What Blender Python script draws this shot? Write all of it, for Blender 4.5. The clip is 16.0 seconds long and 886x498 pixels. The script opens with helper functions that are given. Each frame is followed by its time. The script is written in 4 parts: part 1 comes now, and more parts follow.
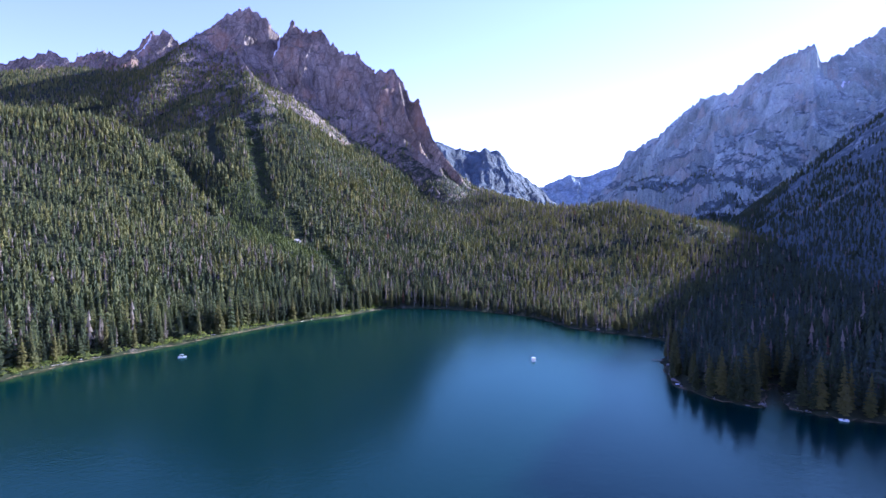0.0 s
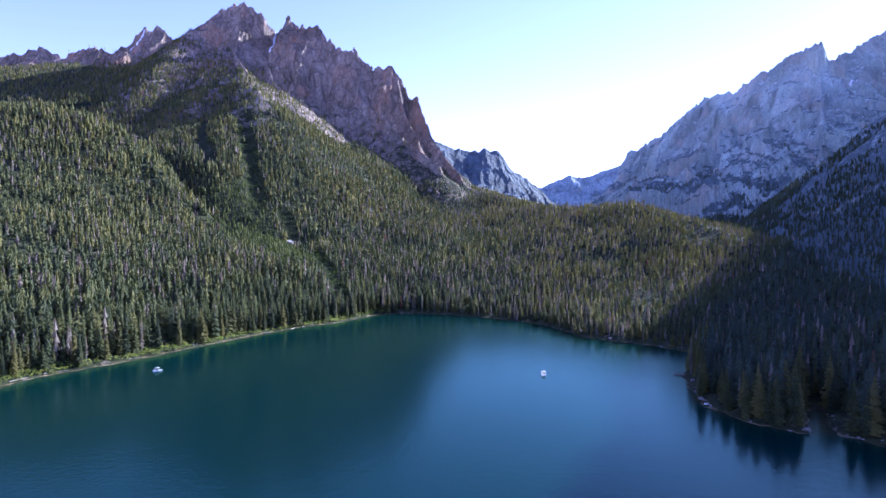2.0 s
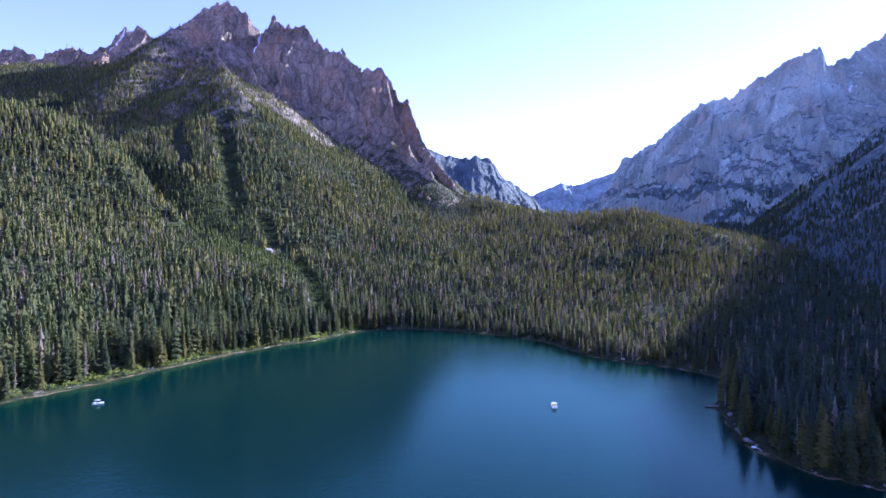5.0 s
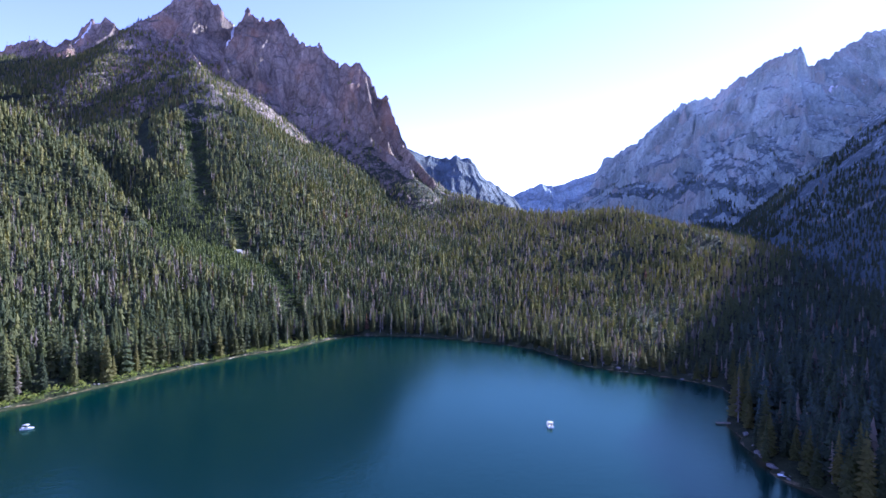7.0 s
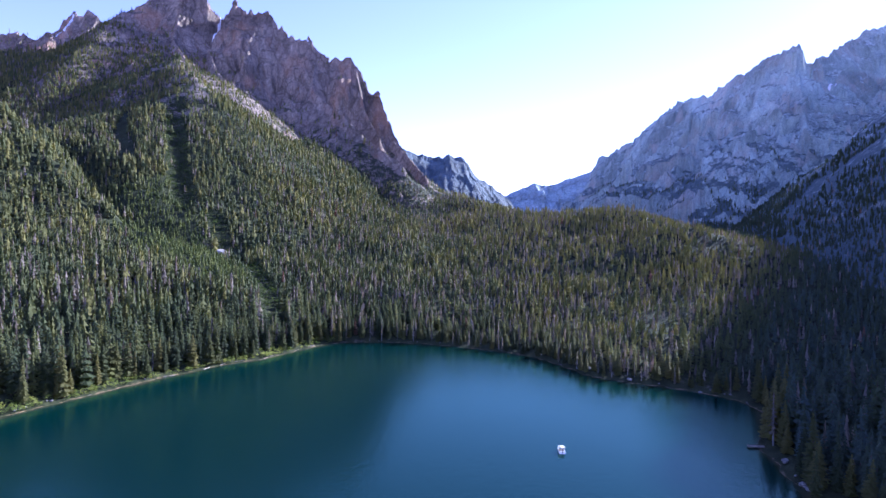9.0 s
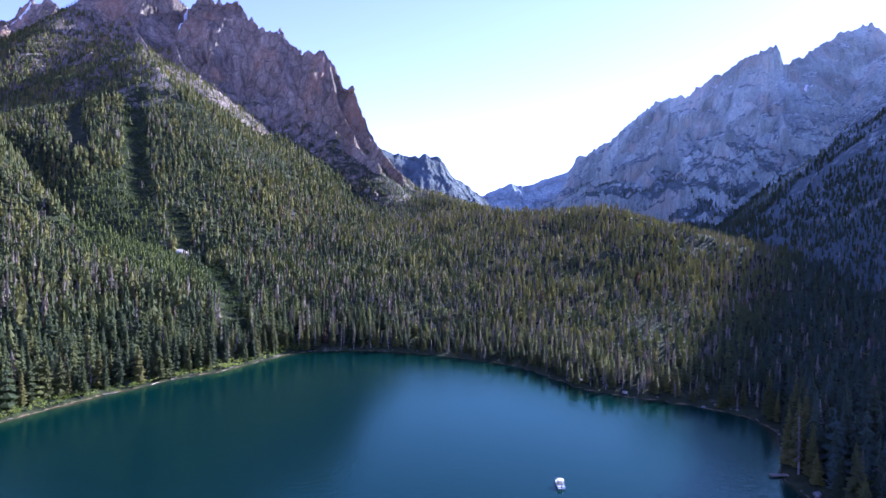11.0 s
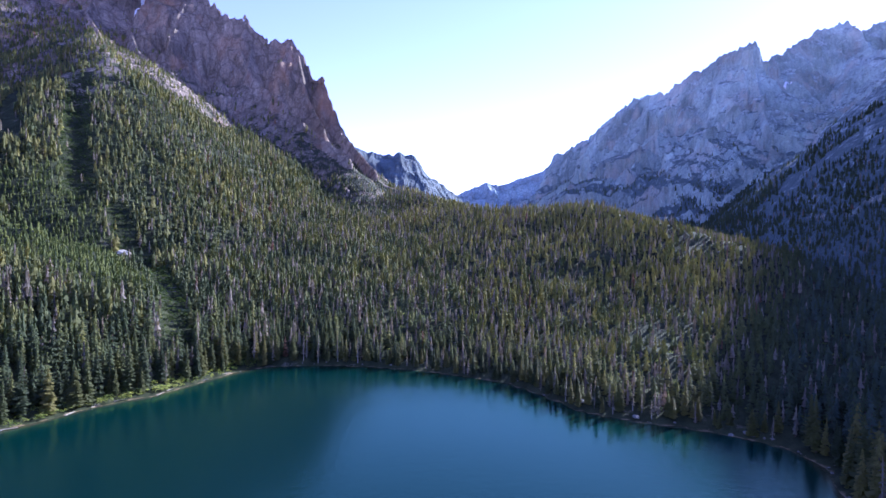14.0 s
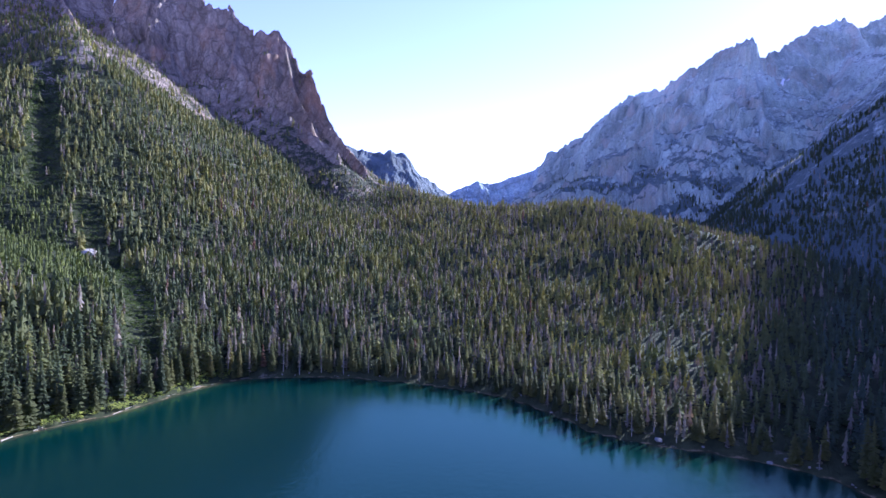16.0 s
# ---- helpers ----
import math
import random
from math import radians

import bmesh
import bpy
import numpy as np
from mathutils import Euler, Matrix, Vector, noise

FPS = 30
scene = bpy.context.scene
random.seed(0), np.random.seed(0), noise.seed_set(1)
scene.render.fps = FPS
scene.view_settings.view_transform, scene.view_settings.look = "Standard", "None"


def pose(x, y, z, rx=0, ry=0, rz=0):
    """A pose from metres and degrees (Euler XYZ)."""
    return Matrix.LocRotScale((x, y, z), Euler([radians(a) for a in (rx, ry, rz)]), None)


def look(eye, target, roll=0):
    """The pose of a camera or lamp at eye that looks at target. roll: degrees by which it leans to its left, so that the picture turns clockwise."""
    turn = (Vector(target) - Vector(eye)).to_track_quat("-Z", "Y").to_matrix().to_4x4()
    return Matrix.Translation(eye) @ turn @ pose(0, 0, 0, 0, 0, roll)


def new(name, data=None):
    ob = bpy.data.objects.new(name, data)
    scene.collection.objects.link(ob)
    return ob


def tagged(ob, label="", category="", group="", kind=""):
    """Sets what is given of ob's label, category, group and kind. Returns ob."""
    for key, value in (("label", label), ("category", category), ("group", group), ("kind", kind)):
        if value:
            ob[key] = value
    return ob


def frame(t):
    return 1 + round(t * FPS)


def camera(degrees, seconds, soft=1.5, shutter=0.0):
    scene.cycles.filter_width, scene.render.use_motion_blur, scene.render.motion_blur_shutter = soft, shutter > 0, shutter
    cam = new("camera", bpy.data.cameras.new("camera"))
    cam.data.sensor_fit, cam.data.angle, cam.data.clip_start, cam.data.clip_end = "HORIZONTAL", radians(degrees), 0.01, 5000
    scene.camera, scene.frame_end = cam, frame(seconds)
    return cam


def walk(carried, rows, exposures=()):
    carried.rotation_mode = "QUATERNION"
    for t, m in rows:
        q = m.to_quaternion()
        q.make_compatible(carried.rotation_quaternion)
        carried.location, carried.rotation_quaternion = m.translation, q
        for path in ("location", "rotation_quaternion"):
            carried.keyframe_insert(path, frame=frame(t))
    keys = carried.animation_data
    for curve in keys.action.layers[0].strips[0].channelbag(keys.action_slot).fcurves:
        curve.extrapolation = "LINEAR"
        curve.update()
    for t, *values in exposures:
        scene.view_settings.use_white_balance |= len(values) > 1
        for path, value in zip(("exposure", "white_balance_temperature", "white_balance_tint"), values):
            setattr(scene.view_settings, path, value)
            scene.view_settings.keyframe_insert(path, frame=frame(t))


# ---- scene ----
cam = camera(73.7, 16.0, 1.5)
PATH = [
    (0, (1.137, -0.775, 76.238), (1.165, 1.223, 76.16), 0.5),
    (0.5, (0.89, 6.709, 76.222), (0.92, 8.707, 76.144), 0.6),
    (1, (0.583, 14.217, 76.204), (0.613, 16.215, 76.126), 0.6),
    (1.5, (0.331, 21.733, 76.226), (0.363, 23.731, 76.149), 0.6),
    (2, (0.041, 29.174, 76.232), (0.074, 31.172, 76.157), 0.6),
    (2.5, (-0.218, 36.534, 76.242), (-0.184, 38.533, 76.18), 0.6),
    (3, (-0.487, 43.884, 76.205), (-0.452, 45.883, 76.154), 0.7),
    (3.5, (-0.671, 51.323, 76.152), (-0.635, 53.322, 76.102), 0.7),
    (4, (-0.717, 58.803, 76.093), (-0.681, 60.802, 76.043), 0.7),
    (6.5, (-0.894, 96.036, 75.222), (-0.763, 98.031, 75.177), 0.7),
    (7, (-0.872, 103.275, 75.107), (-0.738, 105.27, 75.062), 0.7),
    (7.5, (-0.883, 110.428, 74.975), (-0.743, 112.423, 74.93), 0.8),
    (8, (-0.753, 117.699, 74.894), (-0.602, 119.693, 74.849), 0.8),
    (10.5, (0.392, 154.943, 74.215), (0.575, 156.934, 74.171), 0.8),
    (11, (0.93, 162.771, 74.126), (1.171, 164.756, 74.083), 0.9),
    (11.5, (1.464, 170.783, 73.94), (1.781, 172.758, 73.899), 0.9),
    (12, (1.946, 178.682, 73.711), (2.273, 180.654, 73.668), 0.9),
    (12.5, (2.638, 186.34, 73.487), (2.964, 188.313, 73.446), 0.9),
    (13, (3.53, 193.735, 73.285), (3.856, 195.707, 73.242), 0.9),
    (13.5, (4.341, 201.075, 73.091), (4.668, 203.048, 73.049), 0.8),
    (14, (5.101, 208.429, 72.92), (5.427, 210.402, 72.878), 0.8),
    (14.5, (5.784, 215.818, 72.774), (6.11, 217.791, 72.732), 0.8),
    (15, (6.526, 223.37, 72.668), (6.866, 225.34, 72.625), 0.9),
    (15.5, (7.304, 230.98, 72.643), (7.659, 232.948, 72.6), 0.9),
    (16, (8.068, 238.538, 72.569), (8.425, 240.505, 72.524), 0.9),
]
walk(cam, [(t, look(eye, target, roll)) for t, eye, target, roll in PATH], [(0.0, 1.88, 4560, 26), (16.0, 1.88, 4560, 26)])

# ---- light ----
SUN_AZ, SUN_EL = 57.0, 26.8     # degrees right of +y, and above the horizon
world = bpy.data.worlds.new("sky")
scene.world = world
world.use_nodes = True
wn = world.node_tree
sky = wn.nodes.new("ShaderNodeTexSky")
sky.sky_type, sky.sun_disc = "NISHITA", False
sky.sun_elevation, sky.sun_rotation = radians(SUN_EL), radians(SUN_AZ)
sky.altitude, sky.air_density, sky.dust_density, sky.ozone_density = 2000, 1.0, 0.35, 1.6
wn.nodes["Background"].inputs["Strength"].default_value = 0.1
warm = wn.nodes.new("ShaderNodeMix")     # thin summer haze: a little less cyan
warm.data_type, warm.blend_type = "RGBA", "MULTIPLY"
warm.inputs[0].default_value, warm.inputs[7].default_value = 1.0, (1.34, 0.9, 1.03, 1)
wn.links.new(sky.outputs[0], warm.inputs[6])
wn.links.new(warm.outputs[2], wn.nodes["Background"].inputs[0])
sun = new("sun", bpy.data.lights.new("sun", "SUN"))
sun.data.energy, sun.data.angle, sun.data.color = 5.0, radians(0.6), (1.0, 0.86, 0.67)
ca, sa, ce, se = math.cos(radians(SUN_AZ)), math.sin(radians(SUN_AZ)), math.cos(radians(SUN_EL)), math.sin(radians(SUN_EL))
sun.matrix_world = look((900 * sa, 900 * ca, 900), (900 * sa - sa * ce, 900 * ca - ca * ce, 900 - se))


# ---- materials ----
class Nodes:
    """A node material in short calls."""

    def __init__(self, name):
        self.mat = bpy.data.materials.new(name)
        self.mat.use_nodes = True
        self.tree = self.mat.node_tree
        self.bsdf = self.tree.nodes["Principled BSDF"]
        self.out = self.tree.nodes["Material Output"]

    def add(self, kind, **values):
        n = self.tree.nodes.new("ShaderNode" + kind)
        for k, v in values.items():
            setattr(n, k, v)
        return n

    def wire(self, a, b):
        self.tree.links.new(a, b)

    def place(self):
        return self.add("NewGeometry").outputs["Position"]

    def noise(self, scale, detail=6, rough=0.6, vec=None, stretch=None, distortion=0.0):
        n = self.add("TexNoise")
        n.inputs["Scale"].default_value, n.inputs["Detail"].default_value = scale, detail
        n.inputs["Roughness"].default_value, n.inputs["Distortion"].default_value = rough, distortion
        src = vec or self.place()
        if stretch:
            m = self.add("Mapping")
            m.inputs["Scale"].default_value = stretch
            self.wire(src, m.inputs["Vector"])
            src = m.outputs[0]
        self.wire(src, n.inputs["Vector"])
        return n.outputs["Fac"]

    def ramp(self, fac, stops):
        n = self.add("ValToRGB")
        e = n.color_ramp.elements
        while len(e) < len(stops):
            e.new(0.5)
        for el, (p, c) in zip(e, stops):
            el.position = p
            el.color = (*c, 1) if len(c) == 3 else (c[0], c[0], c[0], 1)
        self.wire(fac, n.inputs[0])
        return n.outputs["Color"]

    def mix(self, fac, a, b, mode="MIX"):
        n = self.add("Mix", data_type="RGBA", blend_type=mode)
        for sock, v in ((n.inputs[0], fac), (n.inputs[6], a), (n.inputs[7], b)):
            if isinstance(v, (int, float)):
                sock.default_value = v
            elif isinstance(v, tuple):
                sock.default_value = (*v, 1)
            else:
                self.wire(v, sock)
        return n.outputs[2]

    def math(self, op, a, b=0.0):
        n = self.add("Math", operation=op)
        for sock, v in ((n.inputs[0], a), (n.inputs[1], b)):
            if isinstance(v, (int, float)):
                sock.default_value = v
            else:
                self.wire(v, sock)
        return n.outputs[0]

    def part_of(self, vec, axis):
        n = self.add("SeparateXYZ")
        self.wire(vec, n.inputs[0])
        return n.outputs[axis]

    def bump(self, height, strength, distance):
        n = self.add("Bump")
        n.inputs["Strength"].default_value, n.inputs["Distance"].default_value = strength, distance
        self.wire(height, n.inputs["Height"])
        self.wire(n.outputs[0], self.bsdf.inputs["Normal"])

    def done(self, colour=None, rough=0.8, metal=0.0, spec=0.3):
        b = self.bsdf
        if isinstance(colour, tuple):
            b.inputs["Base Color"].default_value = (*colour, 1)
        elif colour:
            self.wire(colour, b.inputs["Base Color"])
        b.inputs["Roughness"].default_value, b.inputs["Metallic"].default_value = rough, metal
        b.inputs["Specular IOR Level"].default_value = spec
        return self.mat


def plain(name, colour, rough=0.6, metal=0.0, spec=0.4, vary=0.25, size=2.0):
    """A paint, plastic, wood or metal with slight mottling and wear."""
    n = Nodes(name)
    c = n.add("TexCoord").outputs["Object"]
    dark, light = tuple(v * (1 - vary) for v in colour), tuple(min(1, v * (1 + vary * 0.6)) for v in colour)
    return n.done(n.ramp(n.noise(size, 5, 0.65, c), [(0.3, dark), (0.7, light)]), rough, metal, spec)


def rock_material(name, dark, mid, light, rust, green, green_top, thinning=0.0011, fade=0.09, joints=0.6, rubble=None):
    """Jointed granite: streaked faces, iron stains, pale scars, scrub on the ledges."""
    n = Nodes(name)
    p = n.place()
    streak = n.noise(0.05, 8, 0.7, p, (1.0, 1.0, 0.28), 0.8)
    grain = n.noise(0.22, 8, 0.75, p, (1.0, 1.0, 0.6), 0.5)
    col = n.ramp(n.mix(0.5, streak, grain), [(0.34, dark), (0.5, mid), (0.64, light)])
    crack = n.add("TexVoronoi", feature="DISTANCE_TO_EDGE")
    crack.inputs["Scale"].default_value = 0.06
    m = n.add("Mapping")
    m.inputs["Scale"].default_value, m.inputs["Rotation"].default_value = (1.0, 1.0, 0.45), (0.25, 0.3, 0.0)
    w = n.add("VectorMath", operation="ADD")
    wob = n.add("TexNoise")
    wob.inputs["Scale"].default_value, wob.inputs["Detail"].default_value = 0.12, 5
    n.wire(p, wob.inputs["Vector"])
    s = n.add("VectorMath", operation="SCALE")
    s.inputs["Scale"].default_value = 14.0
    n.wire(wob.outputs["Color"], s.inputs[0])
    n.wire(p, w.inputs[0])
    n.wire(s.outputs[0], w.inputs[1])
    n.wire(w.outputs[0], m.inputs["Vector"])
    n.wire(m.outputs[0], crack.inputs["Vector"])
    joint = n.ramp(crack.outputs["Distance"], [(0.0, (joints,)), (0.12, (1.0,))])
    col = n.mix(1.0, col, joint, "MULTIPLY")
    col = n.mix(1.0, col, n.ramp(n.noise(0.7, 8, 0.8, p, (1.0, 1.0, 0.7)), [(0.38, (0.74,)), (0.62, (1.26,))]), "MULTIPLY")
    col = n.mix(1.0, col, n.ramp(n.noise(0.011, 4, 0.55, p, (1.0, 1.0, 0.7), 0.6), [(0.36, (0.66,)), (0.62, (1.22,))]), "MULTIPLY")
    rusty = n.ramp(n.noise(0.022, 5, 0.6, p, (1.0, 1.0, 0.45)), [(0.5, (0.0,)), (0.66, (0.75,))])
    col = n.mix(rusty, col, n.mix(0.6, col, rust))
    up = n.part_of(n.add("NewGeometry").outputs["Normal"], 2)
    if rubble:     # fallen blocks lie on the gentler slopes, in long streaks
        lie = n.math("ADD", n.math("MULTIPLY", up, 0.7), n.math("MULTIPLY", n.noise(0.018, 7, 0.65, p), 0.5))
        block = n.ramp(n.noise(0.55, 6, 0.75, p), [(0.36, tuple(c * 0.5 for c in rubble)), (0.52, rubble), (0.68, tuple(min(c * 1.35, 0.75) for c in rubble))])
        block = n.mix(1.0, block, n.ramp(n.noise(0.075, 9, 0.75, p), [(0.4, (0.48,)), (0.5, (0.9,)), (0.62, (1.4,))]), "MULTIPLY")
        col = n.mix(n.ramp(lie, [(0.64, (0.0,)), (0.74, (1.0,))]), col, block)
    scrub = n.math("ADD", n.math("MULTIPLY", n.noise(0.09, 8, 0.75, p), 0.9), n.math("MULTIPLY", up, 0.55))
    high = n.math("MULTIPLY", n.part_of(p, 2), -thinning)
    mask = n.ramp(n.math("ADD", scrub, high), [(green_top, (0.0,)), (green_top + fade, (1.0,))])
    col = n.mix(mask, col, green)
    n.bump(n.mix(0.5, n.mix(0.4, grain, joint), n.noise(0.5, 10, 0.8, p)), 1.0, 7.0)
    return n.done(col, 0.9, 0, 0.15)


ROCK = rock_material("granite", (0.14, 0.115, 0.095), (0.3, 0.247, 0.195), (0.5, 0.42, 0.325), (0.46, 0.26, 0.15), (0.05, 0.058, 0.032), 0.58, rubble=(0.27, 0.222, 0.168))
# paler, flatter copy of the granite, lightened in place of haze and glare
ROCK_HAZED = rock_material("hazed_granite", (0.275, 0.335, 0.305), (0.405, 0.48, 0.43), (0.54, 0.62, 0.55), (0.5, 0.42, 0.34), (0.13, 0.165, 0.155), 0.57, 0.0007, 0.16, 0.88, rubble=(0.49, 0.56, 0.505))
# blue, low-contrast rock colours stand in for haze over the far peaks
FAR_ROCK = rock_material("distant_blue_haze_rock", (0.085, 0.11, 0.124), (0.1, 0.127, 0.14), (0.122, 0.145, 0.154), (0.11, 0.112, 0.112), (0.075, 0.098, 0.105), 0.75, joints=0.85)
FAR_HAZED = rock_material("distant_hazed_rock", (0.27, 0.345, 0.35), (0.34, 0.41, 0.41), (0.42, 0.48, 0.47), (0.4, 0.43, 0.42), (0.27, 0.345, 0.34), 0.8)


def ground_material():
    n = Nodes("forest_floor")
    p = n.place()
    col = n.ramp(n.noise(0.12, 8, 0.7, p), [(0.35, (0.02, 0.026, 0.013)), (0.5, (0.035, 0.042, 0.019)), (0.66, (0.06, 0.066, 0.03))])
    stones = n.ramp(n.noise(0.06, 9, 0.75, p), [(0.76, (0.0,)), (0.84, (1.0,))])
    z = n.part_of(p, 2)
    slide = n.add("Attribute")
    slide.attribute_name = "scree"
    slide = n.math("MULTIPLY", slide.outputs["Fac"], 0.2)
    stones = n.mix(n.ramp(n.math("ADD", n.noise(0.05, 8, 0.7, p), slide), [(0.62, (0.0,)), (0.7, (1.0,))]), stones, (1.0, 1.0, 1.0))
    col = n.mix(stones, col, n.ramp(n.noise(0.8, 4, 0.6, p), [(0.3, (0.11, 0.093, 0.073)), (0.7, (0.29, 0.245, 0.19))]))
    shore = n.math("ADD", z, n.math("MULTIPLY", n.noise(0.16, 6, 0.7, p), 2.6))
    beach = n.ramp(n.math("MULTIPLY", shore, 0.5), [(0.55, (1.0,)), (0.75, (0.0,))])
    sand = n.ramp(n.noise(0.5, 8, 0.7, p), [(0.3, (0.1, 0.076, 0.045)), (0.55, (0.24, 0.182, 0.1)), (0.75, (0.38, 0.295, 0.18))])
    col = n.mix(beach, col, sand)
    n.bump(n.noise(0.7, 8, 0.7, p), 0.8, 1.0)
    return n.done(col, 0.95, 0, 0.1)


def needle_material(name, stops, from_object):
    """Needles: one tint for each tree, paler twig ends, some light let through."""
    n = Nodes(name)
    if from_object:
        tint = n.add("ObjectInfo").outputs["Random"]
    else:
        a = n.add("Attribute")
        a.attribute_name = "tint"
        tint = a.outputs["Fac"]
    col = n.ramp(tint, stops)
    twig = n.add("NewGeometry").outputs["Random Per Island"]
    col = n.mix(n.math("MULTIPLY", twig, 0.55), col, n.mix(1.0, col, (1.45, 1.42, 1.25), "MULTIPLY"))
    n.done(col, 0.75, 0, 0.2)
    tr = n.add("BsdfTranslucent")
    n.wire(n.mix(1.0, col, (1.4, 1.4, 0.95), "MULTIPLY"), tr.inputs["Color"])
    mx = n.add("MixShader")
    mx.inputs[0].default_value = 0.57
    n.wire(n.bsdf.outputs[0], mx.inputs[1])
    n.wire(tr.outputs[0], mx.inputs[2])
    n.wire(mx.outputs[0], n.out.inputs["Surface"])
    return n.mat


# tint 0.0 is a painted blue shade, for trees right of the lake
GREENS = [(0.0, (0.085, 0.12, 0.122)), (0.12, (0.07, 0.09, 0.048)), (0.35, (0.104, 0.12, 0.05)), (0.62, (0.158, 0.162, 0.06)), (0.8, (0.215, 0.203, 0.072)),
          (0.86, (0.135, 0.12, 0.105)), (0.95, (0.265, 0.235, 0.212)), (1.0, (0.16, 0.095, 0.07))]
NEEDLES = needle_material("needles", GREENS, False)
NEEDLES_ONE = needle_material("needles_of_one_tree", [(p, tuple(v * 0.72 for v in c)) for p, c in GREENS if 0.1 < p < 0.85], True)
YOUNG = needle_material("young_needles", [(0.0, (0.08, 0.105, 0.036)), (1.0, (0.16, 0.18, 0.054))], False)
BUSH = needle_material("shrub_leaves", [(0.0, (0.1, 0.14, 0.035)), (1.0, (0.24, 0.26, 0.075))], False)
# dark brush green, deepened further for tree shade across the chutes
BRUSH = needle_material("shaded_brush_leaves", [(0.0, (0.026, 0.045, 0.014)), (1.0, (0.062, 0.088, 0.026))], False)
BARK = plain("bark", (0.13, 0.1, 0.08), 0.95, 0, 0.1, 0.4, 1.5)
GREY_WOOD = plain("weathered_wood", (0.23, 0.21, 0.19), 0.9, 0, 0.1, 0.35, 1.5)


def water_material():
    n = Nodes("lake_water")
    p = n.place()
    a = n.add("Attribute")
    a.attribute_name = "depth"
    col = n.ramp(a.outputs["Fac"], [(0.0, (0.07, 0.06, 0.03)), (0.1, (0.008, 0.024, 0.016)), (0.3, (0.002, 0.016, 0.0135)), (1.0, (0.0025, 0.0135, 0.0135))])
    ripple = n.noise(0.55, 4, 0.6, p, (1.0, 0.75, 1.0), 0.4)
    swell = n.noise(0.07, 3, 0.5, p, (1.0, 0.6, 1.0), 0.6)
    n.bump(n.mix(0.35, ripple, swell), 0.11, 1.0)
    n.done(col, 0.5, 0, 0.0)
    sheen = n.add("BsdfGlossy")     # the sky and the banks mirrored, a green tint put into the reflected light
    sheen.inputs["Color"].default_value, sheen.inputs["Roughness"].default_value = (0.5, 0.8, 0.62, 1), 0.135
    n.wire(n.bsdf.inputs["Normal"].links[0].from_socket, sheen.inputs["Normal"])
    edge = n.add("Fresnel")
    edge.inputs["IOR"].default_value = 1.333
    n.wire(n.bsdf.inputs["Normal"].links[0].from_socket, edge.inputs["Normal"])
    mx = n.add("MixShader")
    n.wire(n.math("MULTIPLY", edge.outputs[0], 0.95), mx.inputs[0])
    n.wire(n.bsdf.outputs[0], mx.inputs[1])
    n.wire(sheen.outputs[0], mx.inputs[2])
    n.wire(mx.outputs[0], n.out.inputs["Surface"])
    return n.mat


GROUND, WATER = ground_material(), water_material()

# ---- the lie of the land ----
SHORE = [(-2600, -3600), (-1500, -1500), (-520, -500), (-330, 0), (-262, 150), (-226, 245), (-208, 285), (-195, 321), (-170, 356), (-146, 398), (-123, 437), (-98, 472), (-76, 492),
         (-55, 525), (-44, 540), (-26, 545), (0, 543), (24, 537), (49, 525), (70, 508), (86, 495), (97, 470), (104, 447), (112, 435), (127, 424),
         (144, 414), (159, 394), (161, 377), (148, 355), (134, 338), (124, 305), (119, 280), (127, 258), (142, 246), (150, 262), (160, 276), (168, 288), (171, 286), (165, 270), (155, 252), (153, 243), (166, 233), (184, 226)]
SHORE += [(225, 200), (270, 140), (340, 0), (560, -500), (1500, -1500), (2600, -3600)]


def lattice(ix, iy, seed):
    h = (ix.astype(np.int64) * 374761393 + iy.astype(np.int64) * 668265263 + seed * 974634541) & 0xFFFFFFFF
    h = ((h ^ (h >> 13)) * 1274126177) & 0xFFFFFFFF
    return ((h ^ (h >> 16)) & 0xFFFF) / 65535.0


def grain2(x, y, seed=0):
    """Gradient noise, about -0.7 to 0.7."""
    ix, iy = np.floor(x), np.floor(y)
    fx, fy = x - ix, y - iy
    u, v = fx * fx * fx * (fx * (fx * 6 - 15) + 10), fy * fy * fy * (fy * (fy * 6 - 15) + 10)

    def corner(dx, dy):
        a = lattice(ix + dx, iy + dy, seed) * 2 * np.pi
        return np.cos(a) * (fx - dx) + np.sin(a) * (fy - dy)
    top, low = corner(0, 0) * (1 - u) + corner(1, 0) * u, corner(0, 1) * (1 - u) + corner(1, 1) * u
    return top * (1 - v) + low * v


def fbm(x, y, size, octaves=4, seed=0, gain=0.5):
    total, amp = np.zeros_like(x), 1.0
    for k in range(octaves):
        total += amp * grain2(x / size * 2 ** k, y / size * 2 ** k, seed + k)
        amp *= gain
    return total


def ridged(x, y, size, octaves=4, seed=0, gain=0.5):
    """Sharp crests: about -0.5 to 0.5."""
    total, amp = np.zeros_like(x), 1.0
    for k in range(octaves):
        total += amp * (0.5 - 2.0 * np.abs(grain2(x / size * 2 ** k, y / size * 2 ** k, seed + k)))
        amp *= gain
    return total


